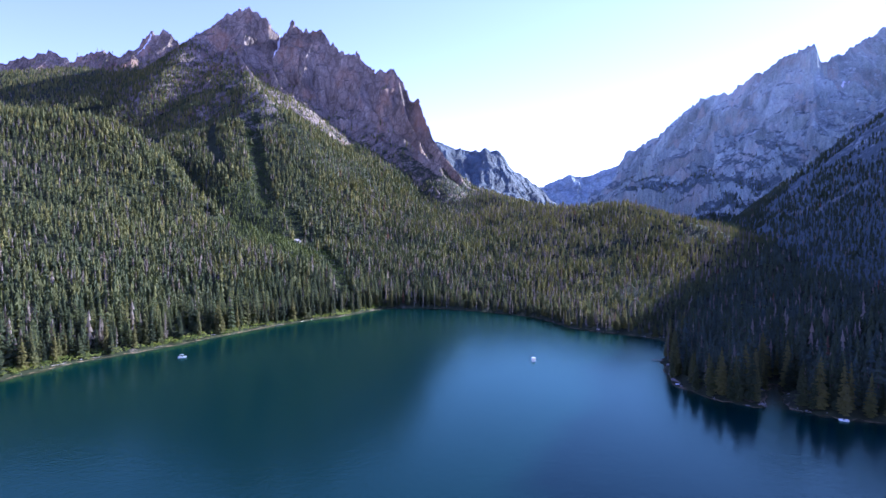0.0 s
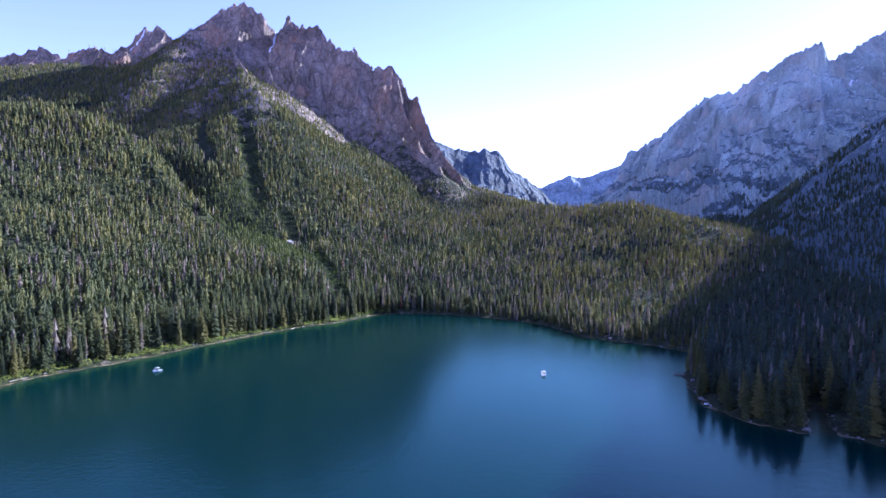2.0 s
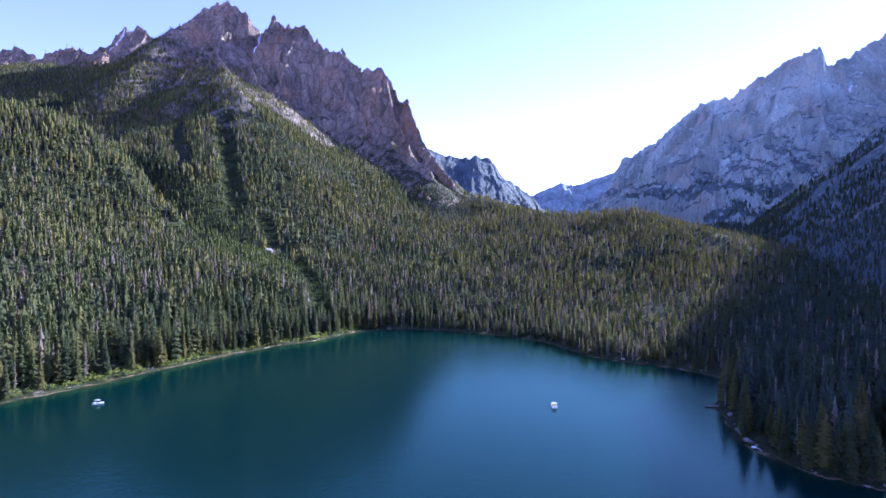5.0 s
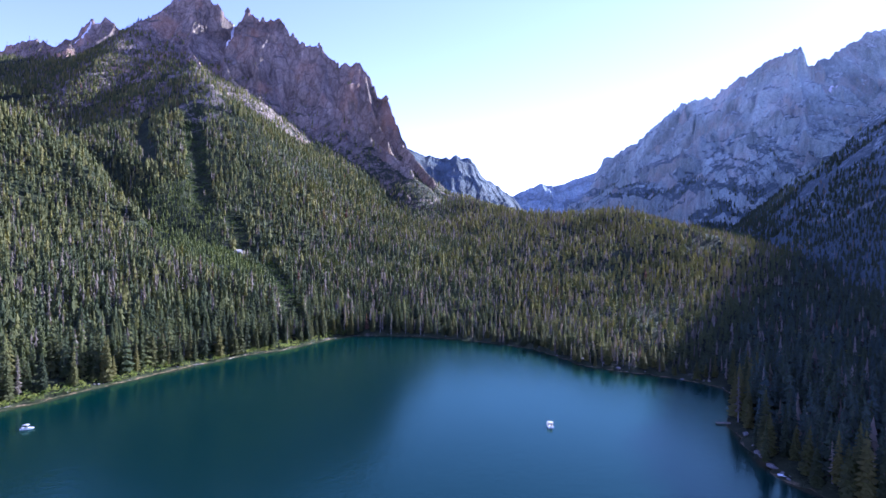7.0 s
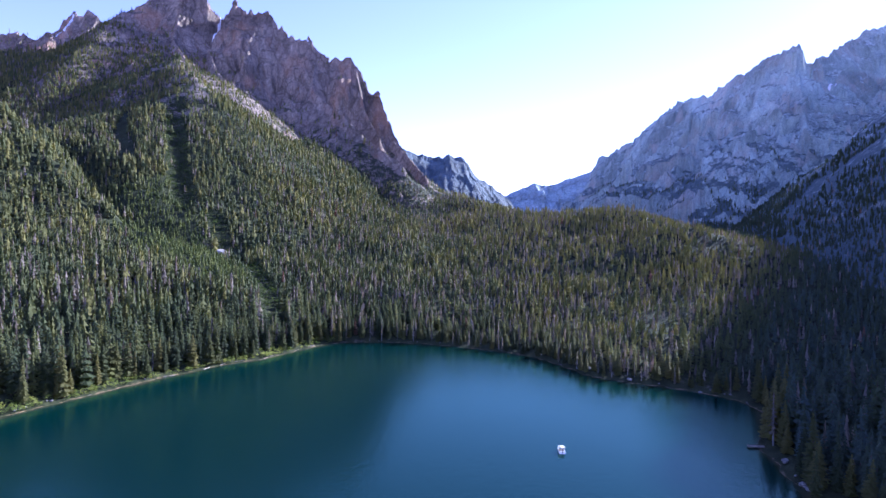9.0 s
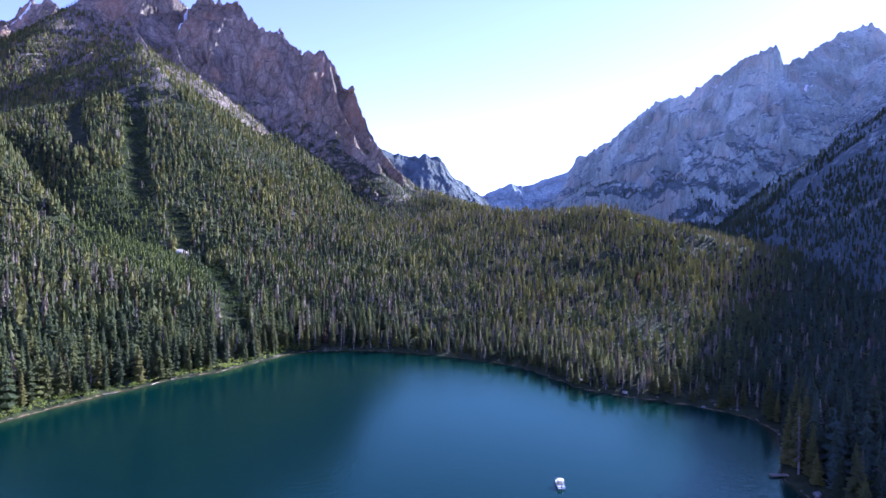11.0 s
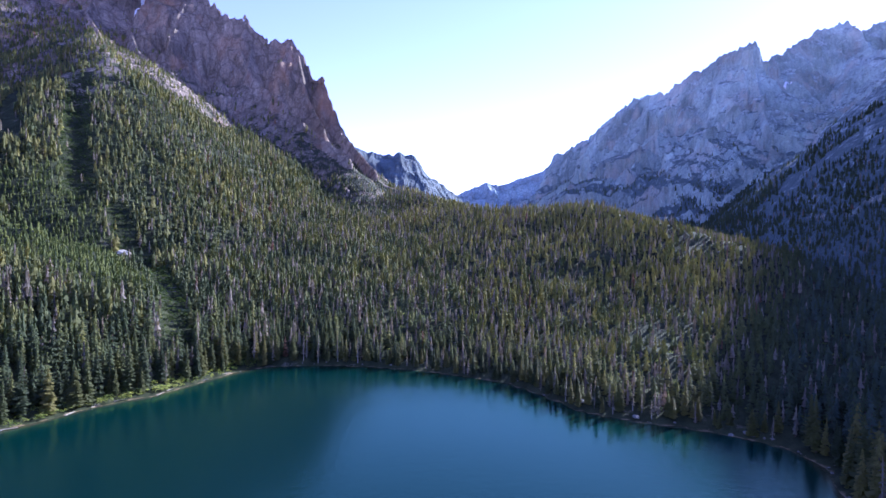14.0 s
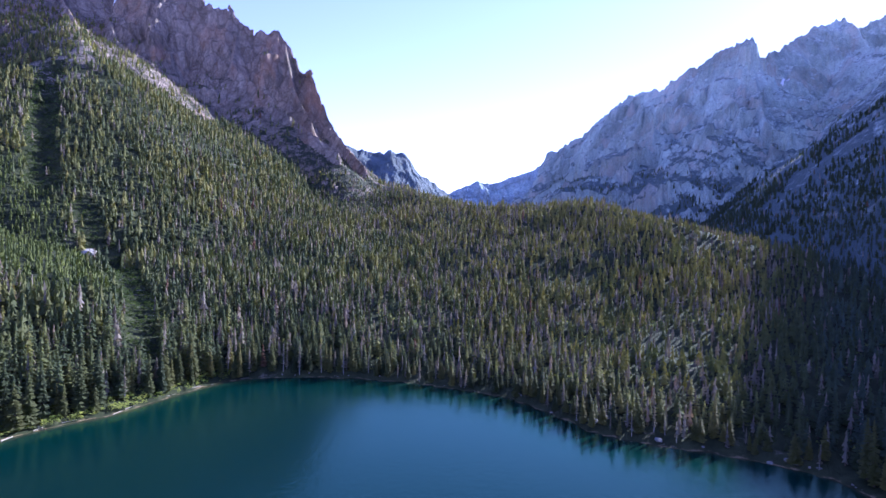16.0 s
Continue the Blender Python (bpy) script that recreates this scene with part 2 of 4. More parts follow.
def along(x, y, line, power=4, core=1.5):
    """The distance to a line of points (x, y, height), the height of the line near there, and the nearest place's way along."""
    best = np.full(x.shape, 1e9)
    value = np.zeros(x.shape)
    share = np.zeros(x.shape)
    way = np.zeros(x.shape)
    run = 0.0
    for a, b in zip(line, line[1:]):
        ax, ay, bx, by = a[0], a[1], b[0], b[1]
        vx, vy = bx - ax, by - ay
        n2 = vx * vx + vy * vy
        k = np.clip(((x - ax) * vx + (y - ay) * vy) / n2, 0, 1)
        d = np.hypot(x - ax - k * vx, y - ay - k * vy)
        near = d < best
        best = np.where(near, d, best)
        if len(a) > 2:
            w = 1.0 / (d + core) ** power
            value += w * (a[2] + k * (b[2] - a[2]))
            share += w
        way = np.where(near, run + k * n2 ** 0.5, way)
        run += n2 ** 0.5
    return best, value / np.maximum(share, 1e-30), way


def shore_distance(x, y):
    """Metres from the water's edge: above 0 on land, below 0 in the lake."""
    d = along(x, y, SHORE)[0]
    inside = np.zeros(x.shape, bool)
    for (ax, ay), (bx, by) in zip(SHORE, SHORE[1:] + SHORE[:1]):
        if ay != by:
            cross = (ay > y) != (by > y)
            inside ^= cross & (x < (bx - ax) * (y - ay) / (by - ay) + ax)
    d = d + fbm(x, y, 14, 3, 5) * 3.0 + fbm(x, y, 45, 2, 8) * 1.5
    return np.where(inside, -d, d)


HILL = [(-1500, 420, 420), (-900, 600, 300), (-492, 690, 202), (-428, 690, 199), (-371, 688, 189), (-327, 684, 167), (-270, 655, 117), (-224, 645, 88), (-190, 640, 75)]
APRON = [(-900, 1350, 420), (-600, 1270, 400), (-380, 1170, 378), (-264, 950, 274), (-168, 1045, 222), (-60, 1090, 200), (20, 1105, 168), (75, 1055, 141),
         (142, 940, 111), (195, 885, 104), (262, 812, 108), (298, 725, 90), (327, 655, 71), (310, 560, 44)]
CHUTES = [[(-272, 890), (-240, 800), (-203, 715)], [(-335, 905), (-303, 810), (-272, 760)], [(-172, 706), (-142, 668), (-119, 630), (-101, 590), (-87, 555), (-80, 530)]]
FLANK = [(1700, 300, 620), (1000, 740, 420), (720, 800, 240), (600, 830, 150), (520, 920, 95), (480, 1200, 70), (460, 1700, 55), (300, 2600, 120)]


def lifted(ds, line, x, y, power):
    d, h, _ = along(x, y, line)
    return h * np.clip(ds / (ds + d + 1e-6), 0, 1) ** power


def ground_height(x, y):
    ds = shore_distance(x, y)
    dl = np.maximum(ds, 0.0)
    a = lifted(dl, HILL, x, y, 1.05)
    b = lifted(dl, APRON, x, y, 1.15)
    c = lifted(dl, FLANK, x, y, 1.6)
    z = np.maximum(np.maximum(a, b), c)
    z = z - 13 * np.exp(-((a - b) / 15) ** 2) * np.clip((dl - 90) / 90, 0, 1) * np.clip((-70 - x) / 60, 0, 1)     # the ravine between hill and mountain
    for line, deep in zip(CHUTES, (6.0, 4.0, 3.0)):
        z = z - deep * np.exp(-(along(x, y, line)[0] / 9) ** 2) * np.clip(dl / 60, 0, 1)
    z = z + np.clip(dl / 60, 0, 1) * (fbm(x, y, 120, 3, 21) * 6 + ridged(x, y, 40, 2, 31) * 2.2 * np.clip((900 - y) / 200, 0.3, 1))
    rim = np.where(x < -45, 0.4, 0.6)
    z = np.maximum(z, np.minimum(dl * rim, 2.2)) + np.clip(dl / 8, 0, 1) * np.clip((660 - y) / 80, 0, 1) * fbm(x, y, 9, 2, 41) * 0.9
    deep = np.maximum(-9.0, ds * 0.16)
    return np.where(ds > 0, z + 0.05, deep)


# Crests: x, y, height
PEAK = [(-640, 1440, 470), (-600, 1400, 491), (-505, 1340, 511), (-454, 1300, 526), (-399, 1280, 533), (-356, 1275, 507), (-333, 1290, 476), (-310, 1270, 485), (-301, 1265, 500), (-288, 1265, 480),
        (-237, 1255, 476), (-201, 1245, 436), (-153, 1235, 419), (-129, 1230, 391), (-94, 1225, 397), (-65, 1220, 364), (-49, 1215, 325), (-37, 1210, 327), (-26, 1207, 311),
        (-15, 1200, 270), (-2, 1190, 244), (28, 1160, 188)]
SPURS = [[(-397, 1258, 485), (-385, 1190, 404), (-335, 1110, 347)], [(-330, 1205, 398), (-300, 1140, 345), (-235, 1065, 277), (-184, 1012, 228)],
         [(-150, 1230, 395), (-148, 1175, 322), (-100, 1120, 277), (-56, 1073, 235)], [(-236, 1235, 425), (-240, 1205, 360), (-225, 1160, 300)],
         [(-4, 1182, 238), (22, 1140, 205), (48, 1075, 166)], [(-399, 1278, 531), (-384, 1245, 455), (-371, 1216, 396)], [(-300, 1262, 496), (-312, 1232, 425), (-322, 1205, 385)],
         [(-62, 1085, 240), (-28, 1050, 208), (10, 1020, 178)], [(-75, 1216, 372), (-60, 1185, 300), (-30, 1150, 240)]]
# How each spur falls away: steep, width, gentle, roughness
SPUR_FALLS = [(0.5, 70, 0.8, 0.3), (1.15, 30, 0.9, 0.16), (1.0, 45, 1.3, 0.2), (1.5, 40, 1.5, 0.36), (0.75, 55, 1.2, 0.22), (2.3, 60, 1.4, 0.3), (2.2, 50, 1.4, 0.36), (0.8, 30, 1.1, 0.24), (1.5, 40, 1.4, 0.3)]
LEFT_CREST = [(-1500, 1480, 400), (-1167, 1500, 447), (-1084, 1500, 456), (-972, 1500, 488), (-909, 1500, 475), (-833, 1490, 498), (-789, 1485, 484), (-745, 1480, 490), (-697, 1480, 536),
              (-683, 1480, 522), (-669, 1480, 545), (-652, 1480, 534), (-635, 1480, 515), (-560, 1440, 470)]
RIGHT_CREST = [(500, 1960, 60), (555, 1900, 182), (590, 1870, 234), (617, 1820, 317), (655, 1760, 343), (696, 1700, 388), (724, 1620, 427), (749, 1560, 433), (752, 1520, 421),
               (786, 1450, 457), (825, 1390, 485), (842, 1364, 484), (852, 1356, 493), (862, 1352, 499), (867, 1351, 497), (871, 1350, 462), (900, 1360, 461), (965, 1390, 499), (1040, 1420, 541), (1158, 1430, 590)]
RIGHT_CREST += [(1190, 1430, 566), (1270, 1430, 606), (1500, 1380, 680), (1900, 1200, 700)]
# second spur: near end is unseen, its heights set to shade the right shore
RIGHT_SPURS = [[(838, 1318, 425), (800, 1250, 350), (720, 1120, 240)], [(1135, 1385, 515), (1090, 1250, 460), (985, 1040, 325), (935, 935, 372), (905, 870, 432), (890, 790, 490), (885, 690, 518), (905, 450, 520), (1000, 100, 500)], [(732, 1530, 385), (690, 1480, 300), (620, 1400, 190)],
               [(1480, 1340, 640), (1350, 1100, 560), (1250, 850, 520)]]


def fall(d, steep, width, gentle):
    """How far a flank has fallen at d metres from its crest: a cliff, then a slope."""
    return steep * np.minimum(d, width) + gentle * np.maximum(d - width, 0) + 1.5 * np.minimum(d, 7)


def facets(x, y, size, seed):
    """Angular blocks: tilted planes with sharp joints between them, about -1 to 1."""
    px, py = x / size, y / size
    ix, iy = np.floor(px), np.floor(py)
    best, out = np.full(x.shape, 9.0), np.zeros(x.shape)
    for dx in (-1, 0, 1):
        for dy in (-1, 0, 1):
            cx, cy = ix + dx, iy + dy
            ox, oy = px - cx - lattice(cx, cy, seed), py - cy - lattice(cx, cy, seed + 1)
            d = ox * ox + oy * oy
            tilt = (lattice(cx, cy, seed + 2) - 0.5) * 1.8 * ox + (lattice(cx, cy, seed + 3) - 0.5) * 1.8 * oy
            near = d < best
            out = np.where(near, (lattice(cx, cy, seed + 4) - 0.5) * 0.7 + tilt, out)
            best = np.where(near, d, best)
    return out


def crags(x, y, d, way, seed, amp, block=52, rib=26):
    """Ribs and gullies that run down the flank, and blocks on them."""
    wob = x + fbm(x, y, 60, 3, seed) * 26
    wob2 = y + fbm(x, y, 60, 3, seed + 9) * 26
    ribs = ridged(way + fbm(x, y, 50, 2, seed + 3) * 14, d * 0.22, 78, 4, seed + 5, 0.55)
    blocks = (facets(wob, wob2, block, seed + 7) + 0.5 * facets(wob, wob2, block * 0.42, seed + 8)) * (block / 52)
    ease = np.clip(d / 40, 0.08, 1)
    teeth = ridged(way, way * 0.0 + seed, 26, 3, seed + 15, 0.6) * 9 * np.clip(1 - d / 30, 0, 1)
    return amp * ease * (ribs * rib + blocks * 17) + amp * (teeth + 2.4 * facets(x, y, 9, seed + 11) * np.clip(d / 12, 0.3, 1))


def ledges(x, y, z, d, rise, seed, amount):
    """Cliffs break into steps: steep risers, sloping ledges."""
    q = z / rise + 0.9 * fbm(x, y, 70, 3, seed)
    f = q - np.floor(q)
    g = np.clip((f - 0.35) / 0.4, 0, 1)
    g = g * g * (3 - 2 * g)
    return z + (g - f) * rise * amount * np.clip(d / 25, 0, 1)


def left_mountain(x, y):
    d, h, way = along(x, y, PEAK, 10, 4)
    west = np.clip((-385 - x) / 110, 0, 1)     # the west shoulder is a wooded slope
    z = h - fall(d, 2.3 - 1.45 * west, 52 + 23 * west, 0.55 + 0.25 * west) + crags(x, y, d, way, 100, 1.15, 66, 46) * np.clip(1.5 - d / 110, 0.22, 1) * (1 - 0.78 * west)
    z = ledges(x, y, z, d, 31, 900, 0.5 * (1 - west))
    for k, (line, (steep, width, gentle, rough)) in enumerate(zip(SPURS, SPUR_FALLS)):
        d, h, way = along(x, y, line)
        z = np.maximum(z, h - fall(d, steep, width, gentle) + crags(x, y, d, way, 140 + 20 * k, rough))
    return z


def left_crest(x, y):
    d, h, way = along(x, y, LEFT_CREST, 10, 4)
    return h - fall(d, 1.1, 60, 0.5) + crags(x, y, d, way, 300, 0.75, 60, 34) + ridged(way, way * 0, 34, 3, 333, 0.6) * 13 * np.clip(1 - d / 40, 0, 1)


def right_mountain(x, y):
    d, h, way = along(x, y, RIGHT_CREST, 10, 4)
    z = h - fall(d, 1.35, 110, 0.56) + crags(x, y, d, way, 400, 1.0, 100, 32)
    z = ledges(x, y, z, d, 40, 910, 0.35)
    for k, line in enumerate(RIGHT_SPURS):
        d, h, way = along(x, y, line)
        z = np.maximum(z, h - fall(d, 0.8, 60, 0.8) + crags(x, y, d, way, 440 + 20 * k, 0.5, 90, 40) * np.clip(1.4 - d / 300, 0.2, 1))
    return z


def scree(x, y):
    """How much the slope is loose rubble, 0 to 1: below the summit tower and round the slab toes."""
    a = along(x, y, [(-440, 1200), (-375, 1150), (-322, 1060), (-270, 945), (-262, 905)])[0] / 62
    b = along(x, y, [(-235, 1065), (-184, 1005)])[0] / 42
    c = along(x, y, [(-56, 1073), (10, 1015), (50, 1050)])[0] / 46
    return np.clip(1.1 - np.minimum(np.minimum(a, b), c) + 0.7 * fbm(x, y, 40, 3, 77), 0, 1)


def surface_height(x, y):
    """The highest of ground and mountains, and whether that is rock."""
    g = ground_height(x, y)
    m = np.maximum(np.maximum(left_mountain(x, y), left_crest(x, y)), right_mountain(x, y))
    return np.maximum(g, m), m > g


def sheet(name, xs, ys, height, material, keep=None, smooth=True):
    """A height field over the grid xs by ys."""
    gx, gy = np.meshgrid(xs, ys)
    z = height(gx.ravel(), gy.ravel())
    nx, ny = len(xs), len(ys)
    idx = np.arange(nx * ny).reshape(ny, nx)
    quads = np.stack([idx[:-1, :-1], idx[:-1, 1:], idx[1:, 1:], idx[1:, :-1]], -1).reshape(-1, 4)
    if keep is not None:
        ok = keep(gx.ravel(), gy.ravel(), z)
        quads = quads[ok[quads].any(1)]
    used, back = np.unique(quads, return_inverse=True)
    co = np.stack([gx.ravel(), gy.ravel(), z], -1)[used]
    return mesh_object(name, co, back.reshape(-1, 4), material, smooth=smooth)


def mesh_object(name, co, faces, *materials, slots=None, smooth=True, **values):
    """An object from arrays: places, faces of equal size, material slots, and a value for each vertex."""
    me = bpy.data.meshes.new(name)
    co, faces = np.asarray(co, np.float32), np.asarray(faces, np.int32)
    n, k = faces.shape
    me.vertices.add(len(co))
    me.vertices.foreach_set("co", co.ravel())
    me.loops.add(n * k)
    me.loops.foreach_set("vertex_index", faces.ravel())
    me.polygons.add(n)
    me.polygons.foreach_set("loop_start", np.arange(n, dtype=np.int32) * k)
    me.polygons.foreach_set("loop_total", np.full(n, k, np.int32))
    me.update(calc_edges=True)
    for m in materials:
        me.materials.append(m)
    if slots is not None:
        me.polygons.foreach_set("material_index", np.asarray(slots, np.int32))
    me.polygons.foreach_set("use_smooth", np.full(n, smooth))
    for key, v in values.items():
        me.attributes.new(key, "FLOAT", "POINT").data.foreach_set("value", np.asarray(v, np.float32))
    me.update()
    return new(name, me)


def steps(*spans):
    """Grid lines: (from, to, step) spans, each beginning where the last one ended."""
    return np.unique(np.concatenate([np.arange(a, b + s * 0.5, s) for a, b, s in spans]))


ground = sheet("ground", steps((-4400, -1500, 145), (-1500, -700, 20), (-700, -260, 7), (-260, 350, 4.5), (350, 700, 7), (700, 1500, 20), (1500, 4400, 145)),
               steps((-3600, 0, 120), (0, 200, 10), (200, 600, 4.5), (600, 1200, 7), (1200, 2000, 20), (2000, 4700, 150)), ground_height, GROUND)
gco = np.empty(len(ground.data.vertices) * 3, np.float32)
ground.data.vertices.foreach_get("co", gco)
gco = gco.reshape(-1, 3).astype(float)
ground.data.attributes.new("scree", "FLOAT", "POINT").data.foreach_set("value", scree(gco[:, 0], gco[:, 1]).astype(np.float32))
tagged(ground, "forest floor of dark soil, scrub and granite stones with a sandy lake shore", "ground", kind="structure")

xs, ys = steps((-2400, -400, 100), (-400, 400, 8), (400, 2400, 100)), steps((-3500, 100, 100), (100, 600, 8))
water = sheet("water", xs, ys, lambda x, y: np.zeros_like(x), WATER)
wx = np.empty(len(water.data.vertices) * 3, np.float32)
water.data.vertices.foreach_get("co", wx)
wx = wx.reshape(-1, 3)
water.data.attributes.new("depth", "FLOAT", "POINT").data.foreach_set(
    "value", np.clip(-shore_distance(wx[:, 0].astype(float), wx[:, 1].astype(float)) / 40, 0, 1).astype(np.float32))
tagged(water, "deep teal lake water with fine wind ripples", "lake", kind="structure")

m = sheet("mountain", steps((-760, 90, 2.6)), steps((890, 1420, 2.6)), left_mountain, ROCK, lambda x, y, z: z > ground_height(x, y) - 12, False)
tagged(m, "jagged grey and rust granite peak with spires above the forest", "mountain", "peaks round the lake")
m = sheet("mountain", steps((-1700, -500, 5)), steps((1200, 1640, 5)), left_crest, ROCK, lambda x, y, z: z > ground_height(x, y) - 12, False)
tagged(m, "lower rocky ridge with small snow streaks beside the peak", "mountain", "peaks round the lake")
m = sheet("mountain", steps((230, 420, 6), (420, 1300, 4.4), (1300, 2300, 16)), steps((0, 600, 12), (600, 1980, 4.4)), right_mountain, ROCK_HAZED, lambda x, y, z: z > ground_height(x, y) - 12, False)
tagged(m, "shaded blue-grey granite mountain, paled for haze, with square summit tower", "mountain", "peaks round the lake")


def distant(crest, seed, rock, label):
    def height(x, y):
        d, h, way = along(x, y, crest, 10, 4)
        return h - fall(d, 0.75, 260, 0.45) + crags(x / 2.5, y / 2.5, d / 2.5, way / 2.5, seed, 1.5)
    lo, hi = min(p[0] for p in crest) - 300, max(p[0] for p in crest) + 300
    far = crest[0][1]
    ob = sheet("distant_mountain", steps((lo, hi, 9)), steps((far - 500, far + 60, 9)), height, rock, None, False)
    return tagged(ob, label, "mountain", "far peaks", kind="structure")


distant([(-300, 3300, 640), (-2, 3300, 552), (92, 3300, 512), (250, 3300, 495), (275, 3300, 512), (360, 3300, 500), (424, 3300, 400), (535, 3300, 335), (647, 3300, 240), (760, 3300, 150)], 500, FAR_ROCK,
        "rocky peaks at the head of the valley, tinted blue for haze")
distant([(600, 3900, 330), (708, 3900, 350), (885, 3900, 420), (968, 3900, 412), (1228, 3900, 490), (1413, 3900, 611), (1600, 3900, 640)], 560, FAR_HAZED, "faint range far up the valley, painted pale blue for haze")


# ---- trees ----
def conifer_parts(tiers, each, reach, bare, rng, ragged=0.3, sides=5):
    """A conifer one metre high, its skirt reach metres out from the trunk: trunk and ragged tiers of boughs, as triangles."""
    co, tri = [], []
    for h, r in ((0.0, 0.013), (0.96, 0.002)):
        for k in range(sides):
            a = 2 * math.pi * k / sides
            co.append((r * math.cos(a), r * math.sin(a), h))
    for k in range(sides):
        j = (k + 1) % sides
        tri += [(k, j, sides + j), (k, sides + j, sides + k)]
    trunk = (np.array(co), np.array(tri))
    co, tri = [], []
    gap = (1 - bare) / tiers
    for i in range(tiers):
        f = min(max((i + rng.uniform(-0.25, 0.25)) / tiers, 0), 0.97)
        h = bare + (1 - bare) * f
        wide = reach * (1 - f) ** 0.8 * (0.8 + 0.2 * min(1, f * 5 + 0.3)) + 0.01
        ox, oy = rng.uniform(-0.12, 0.12) * wide, rng.uniform(-0.12, 0.12) * wide
        b, turn = len(co), rng.uniform(0, 6.28)
        co.append((0, 0, min(h + gap * 1.5 + wide * 0.25, 1.0)))
        for k in range(each):
            a = turn + 2 * math.pi * (k + rng.uniform(-0.2, 0.2)) / each
            tip = k % 2 == 0
            r = wide * (rng.uniform(1 - ragged * 0.6, 1 + ragged * 0.6) if tip else rng.uniform(0.35, 0.7))
            z = h - (wide * rng.uniform(0.05, 0.35) if tip else -wide * rng.uniform(0.0, 0.25))
            co.append((ox + r * math.cos(a), oy + r * math.sin(a), z))
        tri += [(b, b + 1 + k, b + 1 + (k + 1) % each) for k in range(each)]
    return trunk, (np.array(co), np.array(tri))


def scatter(x0, x1, y0, y1, gap, seed):
    """Jittered places over a stretch of the plan."""
    rng = np.random.default_rng(seed)
    gx, gy = np.meshgrid(np.arange(x0, x1, gap), np.arange(y0, y1, gap))
    x, y = gx.ravel() + rng.uniform(-0.48, 0.48, gx.size) * gap, gy.ravel() + rng.uniform(-0.48, 0.48, gx.size) * gap
    return x, y, rng


def forest(name, x, y, z, height, width, tint, kinds, rng, needles, label):
    """All the trees of a stand as one mesh."""
    co, tri, slot, tints, base = [], [], [], [], 0
    pick = rng.integers(0, len(kinds), len(x))
    for k, (trunk, crown) in enumerate(kinds):
        sel = np.nonzero(pick == k)[0]
        if not len(sel):
            continue
        vert = np.concatenate([trunk[0], crown[0]])
        face = np.concatenate([trunk[1], crown[1] + len(trunk[0])])
        a = rng.uniform(0, 2 * np.pi, len(sel))
        c, s = np.cos(a), np.sin(a)
        lean = rng.normal(0, 0.018, (2, len(sel)))
        w, h = (height * width)[sel], height[sel]
        vx = x[sel, None] + w[:, None] * (vert[:, 0] * c[:, None] - vert[:, 1] * s[:, None]) + lean[0][:, None] * vert[:, 2] * h[:, None]
        vy = y[sel, None] + w[:, None] * (vert[:, 0] * s[:, None] + vert[:, 1] * c[:, None]) + lean[1][:, None] * vert[:, 2] * h[:, None]
        vz = z[sel, None] - 0.4 + h[:, None] * vert[:, 2]
        co.append(np.stack([vx, vy, vz], -1).reshape(-1, 3))
        tri.append((face[None] + (np.arange(len(sel)) * len(vert))[:, None, None]).reshape(-1, 3) + base)
        slot.append(np.tile(np.r_[np.ones(len(trunk[1]), int), np.zeros(len(crown[1]), int)], len(sel)))
        tints.append(np.repeat(tint[sel], len(vert)))
        base += len(vert) * len(sel)
    ob = mesh_object(name, np.concatenate(co), np.concatenate(tri), needles, BARK, slots=np.concatenate(slot), smooth=False, tint=np.concatenate(tints))
    return tagged(ob, label, "forest", kind="stuff")


tree_rng = random.Random(7)
MID_KINDS = [conifer_parts(7, 6, r, b, tree_rng, 0.45, 3) for r, b in ((0.115, 0.06), (0.135, 0.04), (0.1, 0.12), (0.15, 0.08), (0.095, 0.15), (0.125, 0.1))]
FAR_KINDS = [conifer_parts(5, 5, r, b, tree_rng, 0.4, 3) for r, b in ((0.13, 0.05), (0.15, 0.03), (0.115, 0.12), (0.165, 0.06))]
THIN_KINDS = [conifer_parts(6, 5, 0.06, 0.12, tree_rng, 0.7, 3), conifer_parts(6, 5, 0.075, 0.25, tree_rng, 0.7, 3)]

BARE_SPOTS = [(-153, 666, 15), (156, 258, 12), (-290, 905, 18), (470, 770, 30)]


